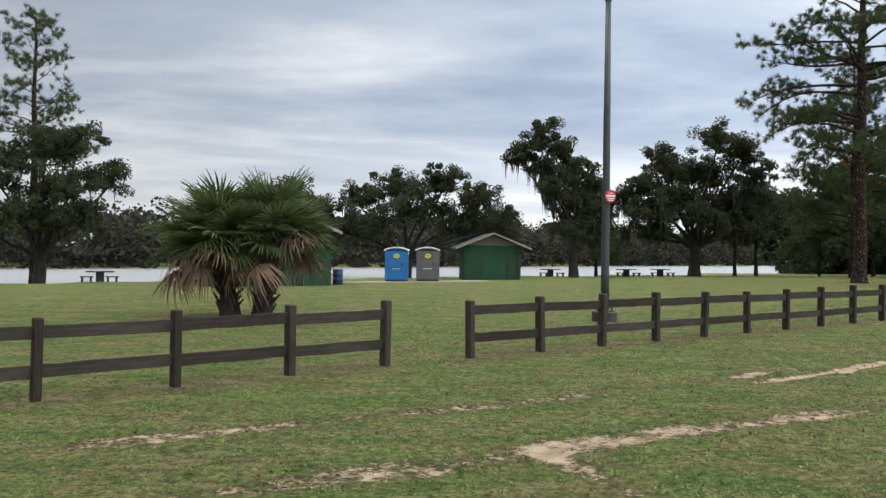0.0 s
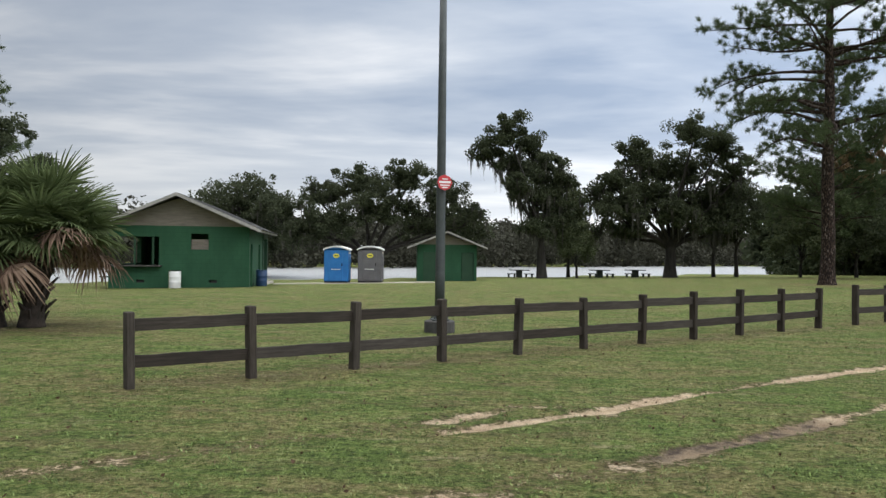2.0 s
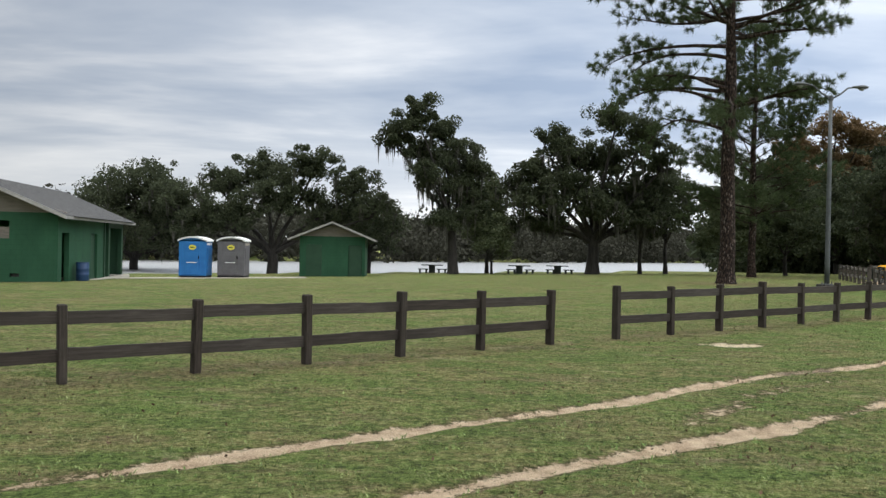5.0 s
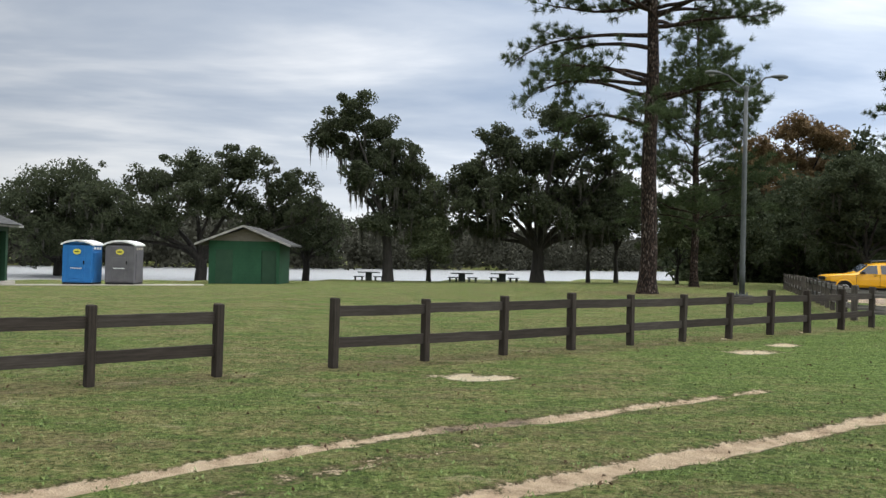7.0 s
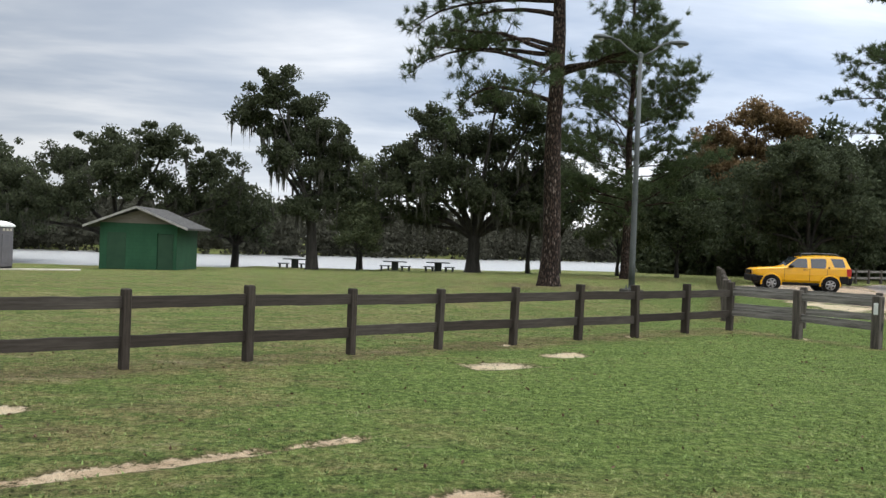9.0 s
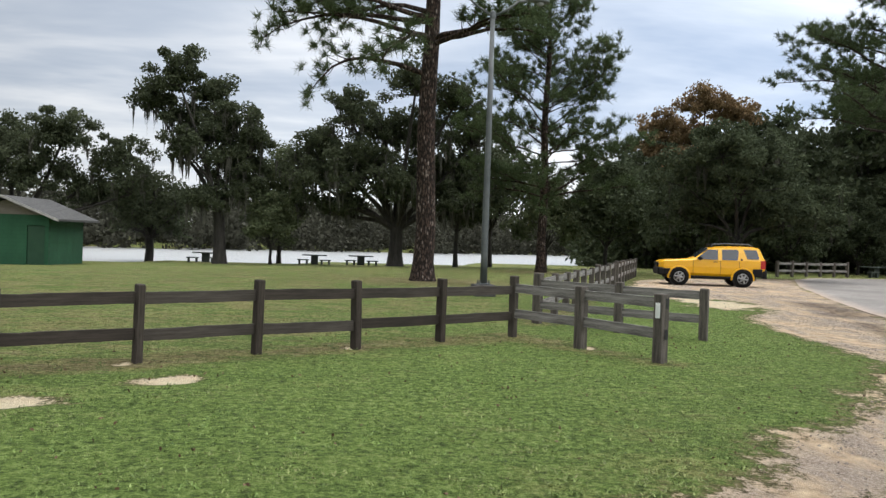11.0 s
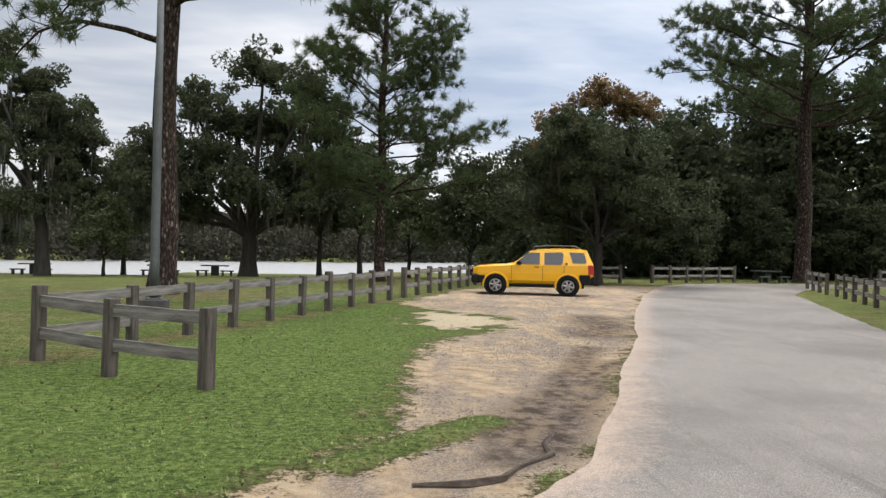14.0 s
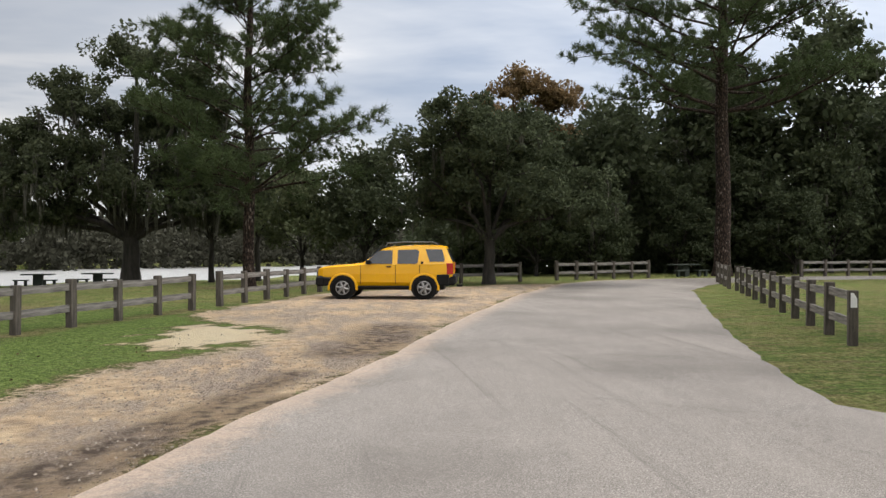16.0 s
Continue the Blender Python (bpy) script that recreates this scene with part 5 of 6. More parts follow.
def pole_sign():
    root = thing("pole_sign", pose(3.57 + 0.07, 18.75 - 0.16, 3.02, 0, 0, 22), "round red sign with white bars on a lamp pole", "sign")
    face = tube([(0, 0, 0), (0, -0.012, 0)], [0.16, 0.16], 8)
    part("plate", face, RED, root)
    for z, w in ((0.07, 0.12), (-0.055, 0.2), (-0.1, 0.13)):
        part("bar", box(-w / 2, -0.02, z - 0.011, w / 2, -0.014, z + 0.011), WHITE, root, "white bar")
    part("bar", box(-0.125, -0.02, -0.015, 0.125, -0.014, 0.028), WHITE, root, "white bar")
    part("strap", tube([(-0.07, 0.01, 0), (0.0, 0.1, 0)], [0.012, 0.012], 6), STEEL, root)


pole_sign()

# ---- concession building ----


def wall_with_holes(x0, x1, z0, z1, holes, thick=0.2):
    """A wall in the xz plane from y 0 to y thick, with openings right through."""
    xs = sorted({x0, x1, *(h[0] for h in holes), *(h[1] for h in holes)})
    zs = sorted({z0, z1, *(h[2] for h in holes), *(h[3] for h in holes)})
    solid = lambda i, j: not any(h[0] <= (xs[i] + xs[i + 1]) / 2 <= h[1] and h[2] <= (zs[j] + zs[j + 1]) / 2 <= h[3] for h in holes) if 0 <= i < len(xs) - 1 and 0 <= j < len(zs) - 1 else False  # noqa: E731
    bm = bmesh.new()
    quad = lambda *c: bm.faces.new([bm.verts.new(v) for v in c])  # noqa: E731
    for i in range(len(xs) - 1):
        for j in range(len(zs) - 1):
            if not solid(i, j):
                continue
            a, b, c, d = xs[i], xs[i + 1], zs[j], zs[j + 1]
            quad((a, 0, c), (b, 0, c), (b, 0, d), (a, 0, d))
            quad((a, thick, c), (a, thick, d), (b, thick, d), (b, thick, c))
            if not solid(i - 1, j):
                quad((a, 0, c), (a, 0, d), (a, thick, d), (a, thick, c))
            if not solid(i + 1, j):
                quad((b, 0, c), (b, thick, c), (b, thick, d), (b, 0, d))
            if not solid(i, j - 1):
                quad((a, 0, c), (a, thick, c), (b, thick, c), (b, 0, c))
            if not solid(i, j + 1):
                quad((a, 0, d), (b, 0, d), (b, thick, d), (a, thick, d))
    bmesh.ops.remove_doubles(bm, verts=bm.verts, dist=1e-4)
    return bm


def gable(x0, x1, z0, xm, z1, thick=0.18):
    v = [(x0, 0, z0), (x1, 0, z0), (xm, 0, z1), (x0, thick, z0), (x1, thick, z0), (xm, thick, z1)]
    return hull(v, [(0, 1, 2), (3, 5, 4), (0, 3, 4, 1), (1, 4, 5, 2), (2, 5, 3, 0)])


def roof_side(xe, ze, xr, zr, y0, y1, thick=0.09):
    v = [(xe, y0, ze), (xr, y0, zr), (xr, y1, zr), (xe, y1, ze)]
    w = [(x, y, z - thick) for x, y, z in v]
    return hull(v + w, [(0, 1, 2, 3), (7, 6, 5, 4), (0, 4, 5, 1), (1, 5, 6, 2), (2, 6, 7, 3), (3, 7, 4, 0)])


def shingle_rows(xe, ze, xr, zr, y0, y1, rows):
    """Courses of roofing laid over one slope, each lapping the next."""
    bm = bmesh.new()
    for i in range(rows):
        a, b = i / rows, (i + 1.05) / rows
        p = lambda u, y, lift: (xe + (xr - xe) * u, y, ze + (zr - ze) * u + lift)  # noqa: E731
        v = [bm.verts.new(c) for c in (p(a, y0, 0.03), p(min(b, 1), y0, 0.012), p(min(b, 1), y1, 0.012), p(a, y1, 0.03), p(a, y0, 0.004), p(a, y1, 0.004))]
        bm.faces.new(v[:4])
        bm.faces.new((v[0], v[3], v[5], v[4]))
    return bm


def house():
    w, d, hw = 6.15, 11.0, 2.9
    z = -0.46
    root = thing("concession_building", pose(-12.81, 41.4, z, 0, 0, 8.5) @ Matrix.Diagonal((1.09, 1.09, 1.09, 1)), "green block concession building with grey gabled roof", "building")
    part("front_wall", wall_with_holes(0, w, -0.3, hw, [(0.0, 2.17, 1.12, 2.4), (3.56, 4.33, 1.84, 2.56), (1.18, 1.55, 0.32, 0.46), (4.36, 4.72, 0.32, 0.46)]), GREEN_WALL, root)
    part("vent", box(1.2, 0.09, 0.325, 1.53, 0.12, 0.455), DARK, root)
    part("vent", box(4.38, 0.09, 0.325, 4.7, 0.12, 0.455), DARK, root)
    side = part("side_wall", wall_with_holes(0.2, 7.0, -0.3, 2.75, [(0.5, 1.5, -0.02, 2.12), (4.8, 5.9, -0.02, 2.12)]), GREEN_WALL, root)
    side.matrix_basis = pose(w, 0, 0, 0, 0, 90)
    other = part("side_wall", wall_with_holes(0.2, 7.0, -0.3, 2.75, [(0.2, 5.4, 1.12, 2.4)]), GREEN_WALL, root)
    other.matrix_basis = pose(0.2, 0, 0, 0, 0, 90)
    back = part("back_wall", wall_with_holes(0.2, w - 0.2, -0.3, 2.75, [(0.9, 2.6, 1.1, 2.3)]), GREEN_WALL, root)
    back.matrix_basis = pose(0, 6.8, 0)
    # porch walls take the darker trim green, which paints in the porch's shade
    porch = part("porch_wall", wall_with_holes(8.0, 11.0, -0.3, 2.7, [(8.3, 10.7, 0.02, 2.45)]), GREEN_TRIM_AND_SHADE, root)
    porch.matrix_basis = pose(w, 0, 0, 0, 0, 90)
    far_side = part("porch_wall", wall_with_holes(7.0, 11.0, -0.3, 2.7, []), GREEN_TRIM_AND_SHADE, root)
    far_side.matrix_basis = pose(0.2, 0, 0, 0, 0, 90)
    part("porch_post", box(w - 0.16, 7.35, -0.2, w - 0.02, 7.49, 2.7, 0.01), GREEN_TRIM_AND_SHADE, root)
    part("porch_back", box(0.2, 10.8, -0.3, w - 0.2, 11.0, 2.7), GREEN_TRIM_AND_SHADE, root)
    door = part("door", box(4.85, 0.1, -0.02, 5.85, 0.15, 2.1, 0.01), GREEN_TRIM_AND_SHADE, root)
    door.matrix_basis = pose(w, 0, 0, 0, 0, 90)
    part("handle", tube([(4.95, 0.06, 1.0), (5.06, 0.06, 1.0)], [0.02, 0.02], 6), STEEL, door)
    part("floor_slab", box(-0.1, -0.06, -0.28, w + 0.35, d + 0.1, 0.02), CONCRETE, root)
    part("counter", box(-0.45, -0.38, 1.05, 2.3, 0.32, 1.12, 0.01), OLD_CONCRETE, root, "grey serving counter slab")
    part("opening_post", box(1.06, 0.05, 1.12, 1.14, 0.13, 2.4, 0.006), GREEN_TRIM_AND_SHADE, root)
    part("opening_post", box(1.86, 0.05, 1.12, 1.94, 0.13, 2.4, 0.006), GREEN_TRIM_AND_SHADE, root)
    part("window_board", box(3.56, 0.1, 1.84, 4.33, 0.13, 2.3, 0.005), GABLE, root, "weathered board closing the lower window")
    part("gable", gable(-0.35, w + 0.35, hw, w / 2 - 0.05, 4.16), GABLE, root, "weathered beige gable board")
    back_gable = part("gable", gable(-0.35, w + 0.35, hw - 0.1, w / 2 - 0.05, 4.16), GABLE, root)
    back_gable.matrix_basis = pose(0, d - 0.2, 0)
    xm, zr, xe = w / 2 - 0.05, 4.36, 3.62
    for s in (-1, 1):
        slope = part("roof_slope", roof_side(xm + s * xe, 2.78, xm, zr, -0.75, d + 0.6), SHINGLE, root)
        part("shingles", shingle_rows(xm + s * xe, 2.78, xm, zr, -0.76, d + 0.61, 22), SHINGLE, slope)
        part("fascia", roof_side(xm + s * (xe + 0.01), 2.795, xm, zr + 0.015, -0.79, -0.752, 0.15), FASCIA, root, "pale fascia board")
        part("eave_board", box(xm + s * xe - 0.02 * (s < 0), -0.75, 2.66, xm + s * xe + 0.02 * (s > 0), d + 0.6, 2.775), FASCIA, root)
    part("soffit", box(-0.6, 0.2, 2.76, w + 0.6, d, 2.79), DARK, root)
    return root


house()


def barrel(x, y, z, material, label, r=0.29, h=0.86, lid=None):
    root = thing("barrel", pose(x, y, z), label, "barrel")
    prof = [(r * 0.9, 0), (r, 0.04), (r * 0.985, h * 0.32), (r * 1.03, h * 0.35), (r * 0.985, h * 0.38), (r * 0.985, h * 0.62), (r * 1.03, h * 0.65), (r * 0.985, h * 0.68), (r, h * 0.95), (r * 0.93, h)]
    part("drum", lathe(prof, 20), material, root, round_=True)
    part("rim", lathe([(r * 0.97, h * 0.97), (r * 1.02, h * 0.985), (r * 1.02, h * 1.01), (r * 0.9, h * 1.012)], 20), lid or material, root)
    return root


barrel(-9.52, 41.3, on_ground(-9.52, 41.3) - 0.01, WHITE, "white plastic barrel by the green wall", lid=DARK)
barrel(-6.1, 44.7, on_ground(-6.1, 44.7) + 0.0, BARREL_BLUE, "dark blue plastic drum by the side door")

# ---- small shed ----


def shed():
    w, d, hw = 4.2, 5.0, 2.62
    root = thing("shed", pose(1.58, 58.9, on_ground(3.5, 60) - 0.02, 0, 0, 3), "small green block shed with grey gabled roof", "shed")
    part("front_wall", wall_with_holes(0, w, -0.3, hw, [(3.12, 4.0, 0.02, 2.08)]), GREEN_WALL, root)
    part("door", box(3.14, 0.06, 0.03, 3.98, 0.11, 2.06, 0.01), GREEN_TRIM_AND_SHADE, root)
    part("panel", box(0.42, -0.03, 0.05, 1.42, 0.0, 2.08, 0.008), GREEN_TRIM_AND_SHADE, root, "boarded green opening")
    for x in (0.2, w):
        s = part("side_wall", wall_with_holes(0.2, d, -0.3, hw, []), GREEN_WALL, root)
        s.matrix_basis = pose(x, 0, 0, 0, 0, 90)
    part("back_wall", box(0.2, d - 0.2, -0.3, w - 0.2, d, hw), GREEN_WALL, root)
    part("gable", gable(-0.1, w + 0.1, hw, w / 2, 3.35), GABLE, root)
    back_gable = part("gable", gable(-0.1, w + 0.1, hw, w / 2, 3.35), GABLE, root)
    back_gable.matrix_basis = pose(0, d - 0.18, 0)
    xm, xe = w / 2, 2.8
    for s in (-1, 1):
        slope = part("roof_slope", roof_side(xm + s * xe, 2.42, xm, 3.56, -0.65, d + 0.6), SHINGLE, root)
        part("shingles", shingle_rows(xm + s * xe, 2.42, xm, 3.56, -0.66, d + 0.61, 14), SHINGLE, slope)
        part("fascia", roof_side(xm + s * (xe + 0.01), 2.435, xm, 3.575, -0.69, -0.652, 0.13), FASCIA, root)
    part("step", box(3.0, -0.7, -0.3, 4.1, 0.0, 0.02, 0.01), CONCRETE, root)
    return root


shed()

walkway = [(-6.6, 49.9), (3.0, 52.9), (2.5, 54.4), (-6.9, 51.4)]
wb = bmesh.new()
wtop = [wb.verts.new((x, y, on_ground(x, y) + 0.05)) for x, y in walkway]
wlow = [wb.verts.new((x, y, on_ground(x, y) - 0.2)) for x, y in walkway]
wb.faces.new(wtop)
for wi in range(4):
    wb.faces.new((wtop[wi], wtop[(wi + 1) % 4], wlow[(wi + 1) % 4], wlow[wi]))
tagged(part("pavement", wb, CONCRETE), "pale concrete walkway slab across the lawn", "walkway", kind="structure")

# ---- portable toilets ----


def toilet(x, y, turn, plastic, label):
    w, d, h = 1.5, 1.3, 2.12
    root = thing("portable_toilet", pose(x, y, on_ground(x, y) + 0.05, 0, 0, turn), label, "portable toilet", "portable toilets")
    part("skid", box(0.02, 0.0, -0.03, w - 0.02, d, 0.1, 0.02), CAR_BLACK, root)
    part("cabin", box(0, 0, 0.1, w, d, h, 0.03), plastic, root)
    part("door", box(0.3, -0.03, 0.18, 1.16, 0.0, 1.96, 0.015), plastic, root)
    part("door_panel", box(0.4, -0.045, 0.3, 1.06, -0.03, 0.82, 0.01), plastic, root)
    part("door_panel", box(0.4, -0.045, 0.9, 1.06, -0.03, 1.4, 0.01), plastic, root)
    part("kick_bar", box(0.45, -0.055, 0.82, 1.02, -0.045, 0.86), WHITE, root)
    part("latch", box(1.08, -0.07, 1.05, 1.14, -0.03, 1.22, 0.006), CAR_BLACK, root)
    decal = tube([(0.76, -0.046, 1.68), (0.76, -0.03, 1.68)], [0.2, 0.2], 16)
    for v in decal.verts:
        v.co.z = 1.68 + (v.co.z - 1.68) * 0.72
    badge = part("badge", decal, YELLOW_DECAL, root, "oval yellow badge")
    part("bar", box(0.64, -0.052, 1.65, 0.88, -0.046, 1.71), GREEN_TRIM_AND_SHADE, badge)
    for k in range(3):
        part("side_vent", box(w, 0.25 + k * 0.32, 1.8, w + 0.02, 0.45 + k * 0.32, 1.92, 0.005), WHITE if plastic is POTTY_BLUE else CONCRETE, root)
    part("side_panel", box(w, 0.2, 0.25, w + 0.03, d - 0.2, 1.65, 0.01), plastic, root)
    bm = bmesh.new()
    rows = []
    for i in range(11):
        u = i / 10
        xx, zz = -0.06 + (w + 0.12) * u, h - 0.03 + 0.2 * math.sin(math.pi * u) ** 0.8
        rows.append([bm.verts.new(c) for c in ((xx, -0.07, zz), (xx, d + 0.05, zz), (xx, d + 0.05, zz - 0.09), (xx, -0.07, zz - 0.09))])
    for a, b in zip(rows, rows[1:]):
        for j in range(4):
            bm.faces.new((a[j], a[(j + 1) % 4], b[(j + 1) % 4], b[j]))
    bm.faces.new(rows[0])
    bm.faces.new(rows[-1][::-1])
    part("roof", bm, WHITE, root, "white domed roof")
    front = hull([(0, 0, h - 0.1), (w, 0, h - 0.1), (w * 0.8, 0, h + 0.06), (w * 0.5, 0, h + 0.1), (w * 0.2, 0, h + 0.06), (0, d, h - 0.1), (w, d, h - 0.1), (w * 0.8, d, h + 0.06), (w * 0.5, d, h + 0.1), (w * 0.2, d, h + 0.06)], [(0, 1, 2, 3, 4), (9, 8, 7, 6, 5), (0, 5, 6, 1), (1, 6, 7, 2), (2, 7, 8, 3), (3, 8, 9, 4), (4, 9, 5, 0)])
    part("gable", front, plastic, root)
    part("vent_pipe", lathe([(0.05, 1.9), (0.05, 2.2)], 8, at=(0.15, d - 0.1, 0)), plastic, root)
    return root


toilet(-3.9, 51.75, 0, POTTY_BLUE, "blue portable toilet with white domed roof")
toilet(-1.85, 52.05, 0, POTTY_GREY, "grey portable toilet with white domed roof")

# ---- picnic tables ----


def picnic_table(m, label):
    root = thing("picnic_table", m, label, "picnic table", "picnic tables")
    part("tabletop", box(-0.88, -0.42, 0.62, 0.88, 0.42, 0.69, 0.015), TABLE_CONCRETE, root)
    part("pedestal", box(-0.25, -0.2, -0.1, 0.25, 0.2, 0.62, 0.01), TABLE_CONCRETE, root)
    for s in (-1, 1):
        part("bench", box(s * 0.78 - 0.42, -0.78, 0.3, s * 0.78 + 0.42, -0.48, 0.37, 0.01), TABLE_CONCRETE, root)
        for x in (-0.26, 0.26):
            part("bench_leg", box(s * 0.78 + x - 0.07, -0.72, -0.1, s * 0.78 + x + 0.07, -0.54, 0.3), TABLE_CONCRETE, root)
    return root


first_table = picnic_table(at(10.1, 73.8, 5), "dark concrete picnic table on the river bank")
for x, y, turn in ((17.5, 75.1, 5), (20.8, 75.4, 8), (-4.0, 71.5, 0), (-12.0, 58.5, 15), (-23.0, 53.0, 20), (-18.2, 56.0, 15), (54.6, 68.2, 20), (38.5, 58.0, 30)):
    copy_thing(first_table, at(x, y, turn))

# ---- parked car ----


def car():
    root = thing("car", pose(36.85, 50.55, 0.0, 0, 0, 169.5) @ Matrix.Diagonal((0.955, 0.955, 0.945, 1)), "yellow four door off-road car with black bumpers parked on sand", "car")
    # stations along the car: x, sill z, belt z, roof z, half width at sill, belt, roof
    stations = ((2.2, 0.52, 0.95, 0.98, 0.72, 0.74, 0.66), (2.02, 0.46, 1.02, 1.06, 0.83, 0.84, 0.76), (1.6, 0.44, 1.06, 1.11, 0.87, 0.88, 0.78), (1.0, 0.44, 1.09, 1.15, 0.88, 0.89, 0.76), (0.72, 0.44, 1.12, 1.2, 0.88, 0.89, 0.74), (0.1, 0.44, 1.13, 1.66, 0.88, 0.89, 0.66), (-0.1, 0.44, 1.13, 1.72, 0.88, 0.89, 0.67), (-0.9, 0.44, 1.14, 1.77, 0.88, 0.89, 0.68), (-1.7, 0.46, 1.15, 1.77, 0.88, 0.89, 0.68), (-1.98, 0.48, 1.15, 1.73, 0.87, 0.88, 0.68), (-2.2, 0.5, 1.15, 1.2, 0.84, 0.85, 0.8))
    bm = bmesh.new()
    rows = []
    for x, zs, zb, zr, ws, wb_, wr in stations:
        half = [(ws * 0.92, zs), (ws, zs + 0.12), (wb_ + 0.01, (zs + zb) / 2 + 0.05), (wb_, zb), ((wb_ * 0.45 + wr * 0.55), zb + (zr - zb) * 0.55), (wr, zr - (zr - zb) * 0.08), (wr * 0.6, zr), (0, zr + 0.01)]
        rows.append([bm.verts.new((x, y, z)) for y, z in half] + [bm.verts.new((x, -y, z)) for y, z in half[-2::-1]])
    k = len(rows[0])
    for a, b in zip(rows, rows[1:]):
        for j in range(k - 1):
            bm.faces.new((a[j], a[j + 1], b[j + 1], b[j]))
        bm.faces.new((a[k - 1], a[0], b[0], b[k - 1]))
    bm.faces.new(rows[0])
    bm.faces.new(rows[-1][::-1])
    part("body", bm, CAR_YELLOW, root, round_=False)

    def pane(name, corners, material, label="", t=0.012, s=1):
        """A slightly proud panel on the side; corners are (x, z)."""
        def y(x, z):
            u = max(0.0, min(1.0, (z - 1.13) / 0.6))
            return 0.9 - 0.2 * u - 0.02 * u
        outer = [(x, s * (y(x, z) + t), z) for x, z in corners]
        inner = [(x, s * (y(x, z) - 0.03), z) for x, z in corners]
        n = len(corners)
        faces = [tuple(range(n)), tuple(range(2 * n - 1, n - 1, -1))] + [(i, (i + 1) % n, n + (i + 1) % n, n + i) for i in range(n)]
        return part(name, hull(outer + inner, faces), material, root, label)

    for s in (1, -1):
        pane("window", [(0.62, 1.17), (0.62, 1.22), (0.2, 1.57), (0.06, 1.6), (-0.25, 1.6), (-0.25, 1.16)], GLASS_DARK, "tinted front side window", s=s)
        pane("window", [(-0.42, 1.16), (-0.42, 1.61), (-1.06, 1.63), (-1.12, 1.55), (-1.08, 1.2), (-1.02, 1.16)], GLASS_DARK, "tinted rear side window", s=s)
        pane("window", [(-1.32, 1.64), (-1.86, 1.63), (-1.95, 1.3), (-1.92, 1.23), (-1.46, 1.23)], GLASS_DARK, "tinted quarter window", s=s)
        part("door_handle", box(-0.22, s * 0.9 - 0.015, 1.05, -0.06, s * 0.9 + 0.035, 1.085, 0.006), CAR_BLACK, root)
        part("mirror", box(0.42, s * 0.9, 1.14, 0.58, s * 0.9 + s * 0.2, 1.28, 0.02) if s > 0 else box(0.42, -1.1, 1.14, 0.58, -0.9, 1.28, 0.02), CAR_BLACK, root)
        part("side_step", tube([(0.85, s * 0.92, 0.4), (-0.8, s * 0.92, 0.4)], [0.035, 0.035], 8), CAR_BLACK, root)
        part("sill", box(-0.9, min(s * 0.84, s * 0.885), 0.38, 0.95, max(s * 0.84, s * 0.885), 0.445), CAR_BLACK, root)
        for xj in (0.78, -0.36, -1.14):
            part("door_gap", box(xj - 0.006, min(s * 0.895, s * 0.908), 0.5, xj + 0.006, max(s * 0.895, s * 0.908), 1.12), CAR_BLACK, root)
        for xw in (1.36, -1.29):
            bm = bmesh.new()
            prev = None
            for i in range(13):
                a = math.pi * i / 12 * 1.1 - 0.05 * math.pi
                ring = [bm.verts.new((xw + r * math.cos(a), s * yy, 0.37 + r * math.sin(a))) for r, yy in ((0.425, 0.86), (0.425, 0.935), (0.475, 0.93), (0.5, 0.885))]
                if prev:
                    for j in range(3):
                        bm.faces.new((prev[j], prev[j + 1], ring[j + 1], ring[j]))
                prev = ring
            part("wheel_arch", bm, CAR_YELLOW, root, "yellow flared wheel arch")
            part("wheel_well", tube([(xw, s * 0.6, 0.4), (xw, s * 0.915, 0.4)], [0.43, 0.43], 24), CAR_BLACK, root)
            wheel = part("wheel", tube([(xw, s * 0.7, 0.37), (xw, s * 0.74, 0.37), (xw, s * 0.9, 0.37), (xw, s * 0.935, 0.37)], [0.33, 0.37, 0.37, 0.32], 28), RUBBER, root, "black tyre")
            part("rim", tube([(xw, s * 0.9, 0.37), (xw, s * 0.937, 0.37), (xw, s * 0.943, 0.37)], [0.225, 0.225, 0.2], 20), DARK, wheel)
            for j in range(6):
                a = j * math.pi / 3 + 0.2
                c, sn = math.cos(a), math.sin(a)
                part("spoke", tube([(xw + 0.04 * c, s * 0.955, 0.37 + 0.04 * sn), (xw + 0.2 * c, s * 0.945, 0.37 + 0.2 * sn)], [0.045, 0.04], 6), ALLOY, wheel)
            part("rim_lip", tube([(xw + 0.215 * math.cos(a * math.pi / 10), s * 0.945, 0.37 + 0.215 * math.sin(a * math.pi / 10)) for a in range(21)], [0.018] * 21, 5), ALLOY, wheel)
            part("hub_cap", tube([(xw, s * 0.94, 0.37), (xw, s * 0.975, 0.37)], [0.06, 0.045], 10), ALLOY, wheel)
        part("roof_rail", tube([(0.0, s * 0.56, 1.7), (-0.05, s * 0.56, 1.83), (-0.6, s * 0.56, 1.87), (-1.55, s * 0.56, 1.87), (-1.72, s * 0.56, 1.78)], [0.028] * 5, 6), CAR_BLACK if s < 0 else STEEL, root)
        part("headlight", box(2.0, min(s * 0.5, s * 0.76), 0.82, 2.2, max(s * 0.5, s * 0.76), 0.96, 0.03), CLEAR, root)
        part("tail_light", box(-2.22, min(s * 0.74, s * 0.885), 0.82, -2.0, max(s * 0.74, s * 0.885), 1.18, 0.015), TAIL_RED, root)
    for x in (-0.3, -0.9, -1.45):
        part("rack_bar", tube([(x, -0.56, 1.86), (x, 0.56, 1.86)], [0.02, 0.02], 6), STEEL, root)
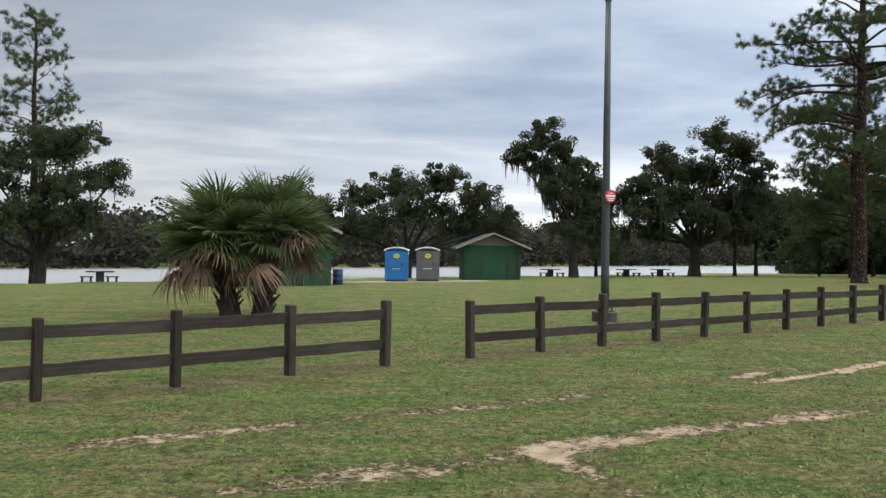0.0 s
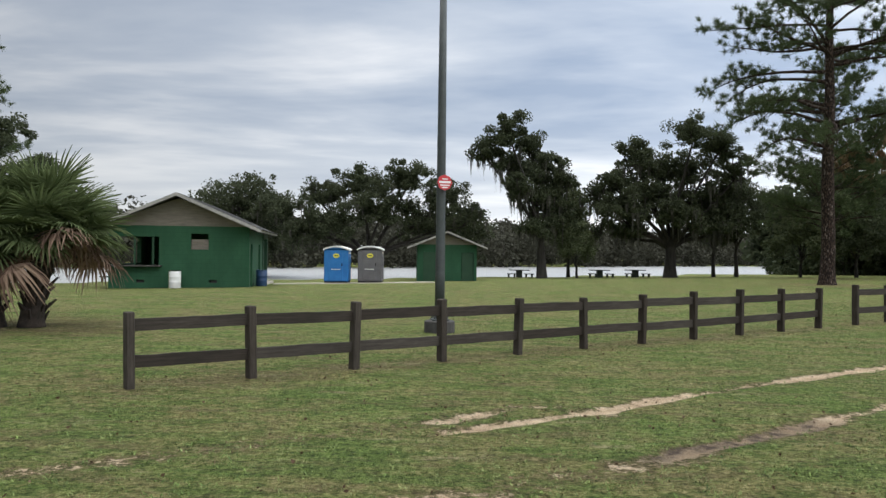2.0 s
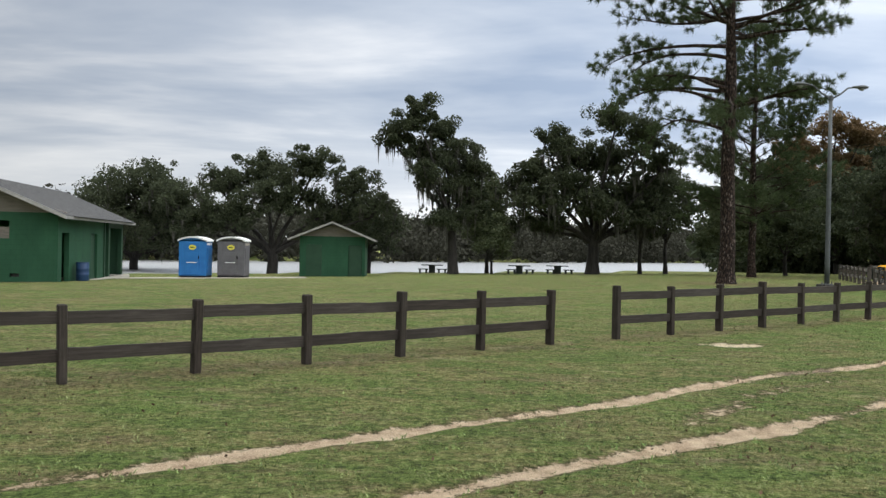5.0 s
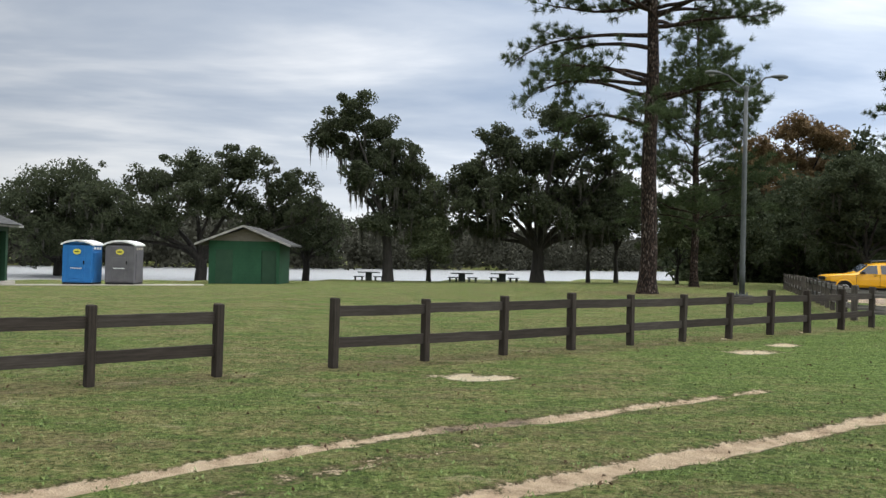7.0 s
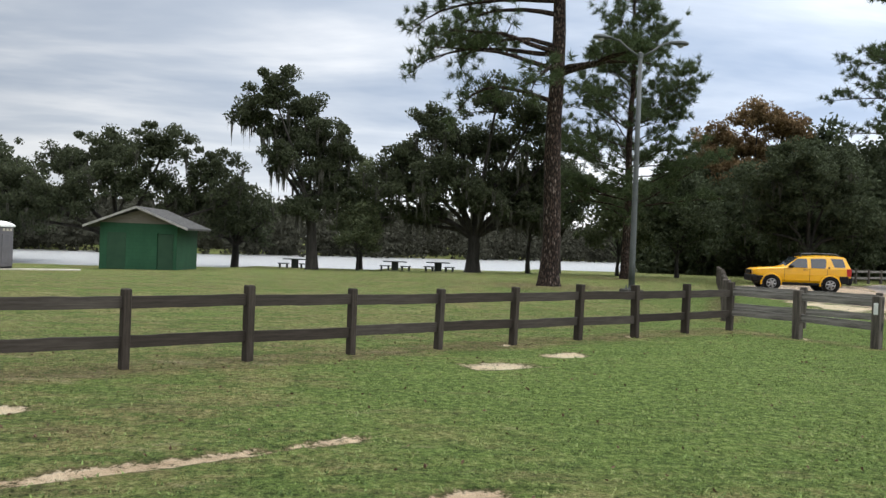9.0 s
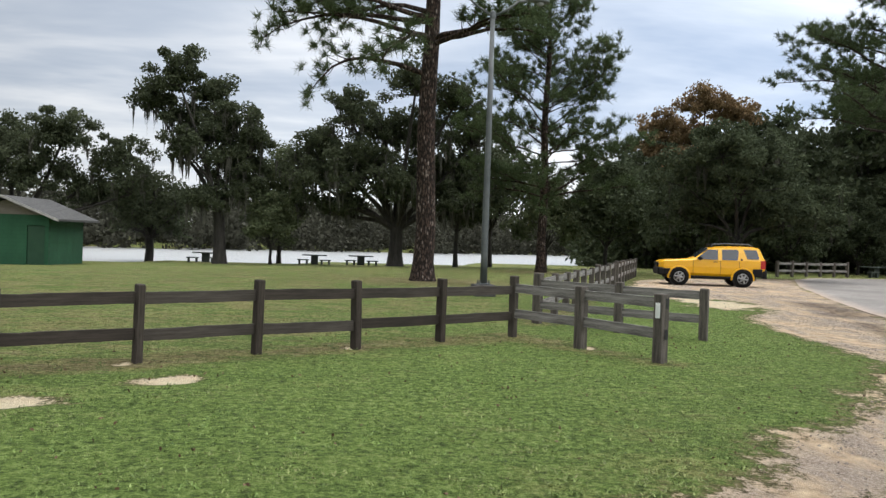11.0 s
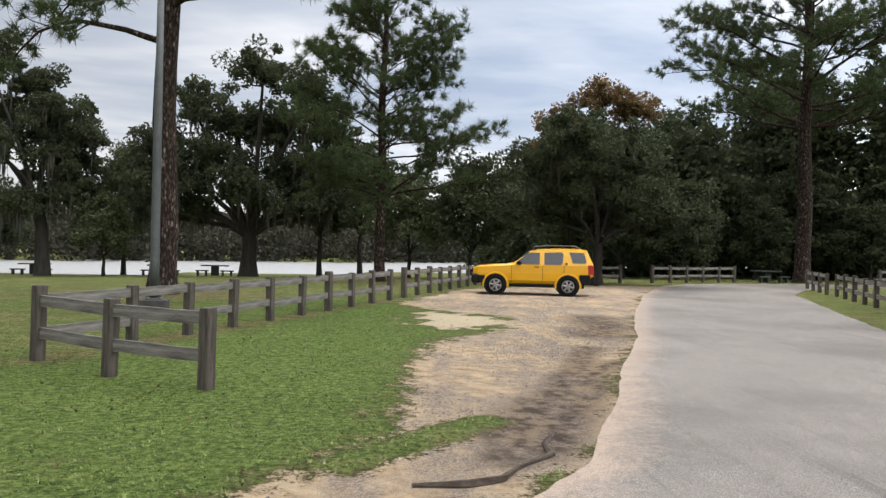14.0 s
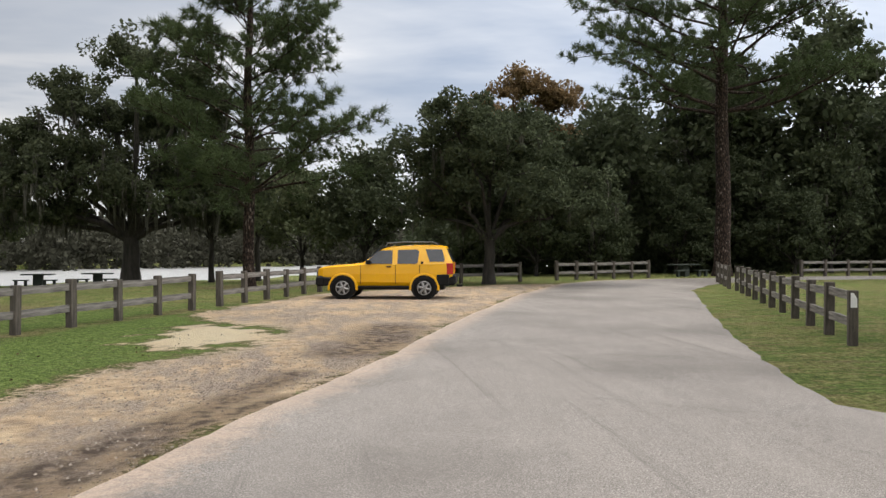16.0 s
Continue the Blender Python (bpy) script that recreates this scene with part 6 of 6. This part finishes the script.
    part("wind_deflector", box(-0.12, -0.5, 1.76, 0.02, 0.5, 1.86, 0.01), CAR_BLACK, root)
    part("windshield", hull([(0.66, 0.68, 1.2), (0.66, -0.68, 1.2), (0.15, -0.58, 1.645), (0.15, 0.58, 1.645), (0.685, 0.68, 1.225), (0.685, -0.68, 1.225), (0.175, -0.58, 1.67), (0.175, 0.58, 1.67)], [(4, 5, 6, 7), (0, 3, 2, 1), (0, 1, 5, 4), (1, 2, 6, 5), (2, 3, 7, 6), (3, 0, 4, 7)]), GLASS_DARK, root)
    part("rear_window", hull([(-2.23, 0.6, 1.22), (-2.23, -0.6, 1.22), (-2.03, -0.55, 1.66), (-2.03, 0.55, 1.66), (-2.19, 0.6, 1.22), (-2.19, -0.6, 1.22), (-1.99, -0.55, 1.66), (-1.99, 0.55, 1.66)], [(0, 1, 2, 3), (7, 6, 5, 4), (0, 4, 5, 1), (1, 5, 6, 2), (2, 6, 7, 3), (3, 7, 4, 0)]), GLASS_DARK, root)
    part("front_bumper", box(1.9, -0.88, 0.42, 2.26, 0.88, 0.76, 0.06), CAR_BLACK, root)
    part("front_corner", box(1.72, -0.92, 0.44, 2.0, 0.92, 0.72, 0.04), CAR_BLACK, root)
    part("grille", box(2.12, -0.5, 0.78, 2.25, 0.5, 0.98, 0.02), CAR_BLACK, root)
    part("rear_bumper", box(-2.3, -0.86, 0.46, -2.0, 0.86, 0.8, 0.06), CAR_BLACK, root)
    part("rear_corner", box(-2.1, -0.915, 0.46, -1.68, 0.915, 0.82, 0.03), CAR_BLACK, root)
    part("hitch", box(-2.5, -0.06, 0.38, -2.3, 0.06, 0.46, 0.01), CAR_BLACK, root)
    part("badge", box(-1.26, 0.895, 1.16, -1.18, 0.905, 1.24, 0.004), CAR_BLACK, root)
    part("underbody", box(-1.9, -0.6, 0.3, 1.9, 0.6, 0.5), DARK, root)
    return root


car()

# ---- blades of grass and fallen leaves near the walk ----


def lawn():
    rng = np.random.default_rng(5)
    count = 56000
    s, n = rng.uniform(-10, 44, count), -7.8 + 12.5 * rng.random(count) ** 1.5
    x, y = 0.8 * s - 0.6 * n, 11.85 + 0.6 * s + 0.8 * n
    keep = (bareness(x, y) < rng.uniform(0.15, 0.5, count)) & ~inside(x, y, ROAD_LEFT + ROAD_RIGHT)
    x, y = np.repeat(x[keep], 6), np.repeat(y[keep], 6)
    k = len(x)
    x, y = x + rng.normal(0, 0.03, k), y + rng.normal(0, 0.03, k)
    z = height(x, y) - 0.004
    a, lean = rng.uniform(0, 2 * math.pi, k), rng.uniform(0.5, 2.2, k)
    l = np.repeat(rng.uniform(0.009, 0.026, k // 6), 6) * rng.uniform(0.6, 1.3, k)
    d = np.stack([np.cos(a) * lean, np.sin(a) * lean, np.ones(k)], 1) * l[:, None]
    w = np.stack([-np.sin(a), np.cos(a), np.zeros(k)], 1) * rng.uniform(0.004, 0.009, k)[:, None]
    p = np.stack([x, y, z], 1)
    ob = quads("grass_blades", np.stack([p - w, p + w, p + d], 1), GRASS_BLADE)
    tagged(ob, "short mown grass blades, green and straw coloured", "grass", kind="stuff")


def litter():
    rng = np.random.default_rng(6)
    count = 3000
    s, n = rng.uniform(-6, 44, count), rng.uniform(-7.6, 3, count)
    x, y = 0.8 * s - 0.6 * n, 11.85 + 0.6 * s + 0.8 * n
    ok = ~inside(x, y, ROAD_LEFT + ROAD_RIGHT) & ~inside(x, y, VERGE)
    cen = np.stack([x, y, height(x, y) + 0.02], 1)[ok]
    leaf = scatter(rng, cen, len(cen), 0.01, 0.018, 0.5)
    tagged(quads("fallen_leaves", leaf, LITTER), "scattered dry brown fallen leaves on the lawn", "leaves", kind="stuff")


def grass_material():
    k = Nodes("grass_blade")
    col = k.ramp(k.random(island=True), (0.0, (0.03, 0.058, 0.01)), (0.5, (0.1, 0.165, 0.035)), (0.9, (0.15, 0.215, 0.055)), (1.0, (0.2, 0.25, 0.085)))
    tuft = k.ramp(k.noise(13, 3, 0.7, world=True), (0.36, (0.55, 0.55, 0.55)), (0.64, (1.25, 1.25, 1.25)))
    col = k.mix(1.0, col, tuft, "MULTIPLY")
    dry = k.ramp(k.noise(0.9, 6, 0.7, world=True), (0.46, (0, 0, 0)), (0.62, (0.45, 0.45, 0.45)))
    col = k.mix(dry, col, (0.25, 0.225, 0.1))
    return k.finish(col, 0.7, spec=0.2)


GRASS_BLADE = grass_material()
LITTER = foliage("dry_leaf_litter", (0.05, 0.032, 0.02), (0.2, 0.13, 0.08), 0.8, 0.1)
lawn()
litter()
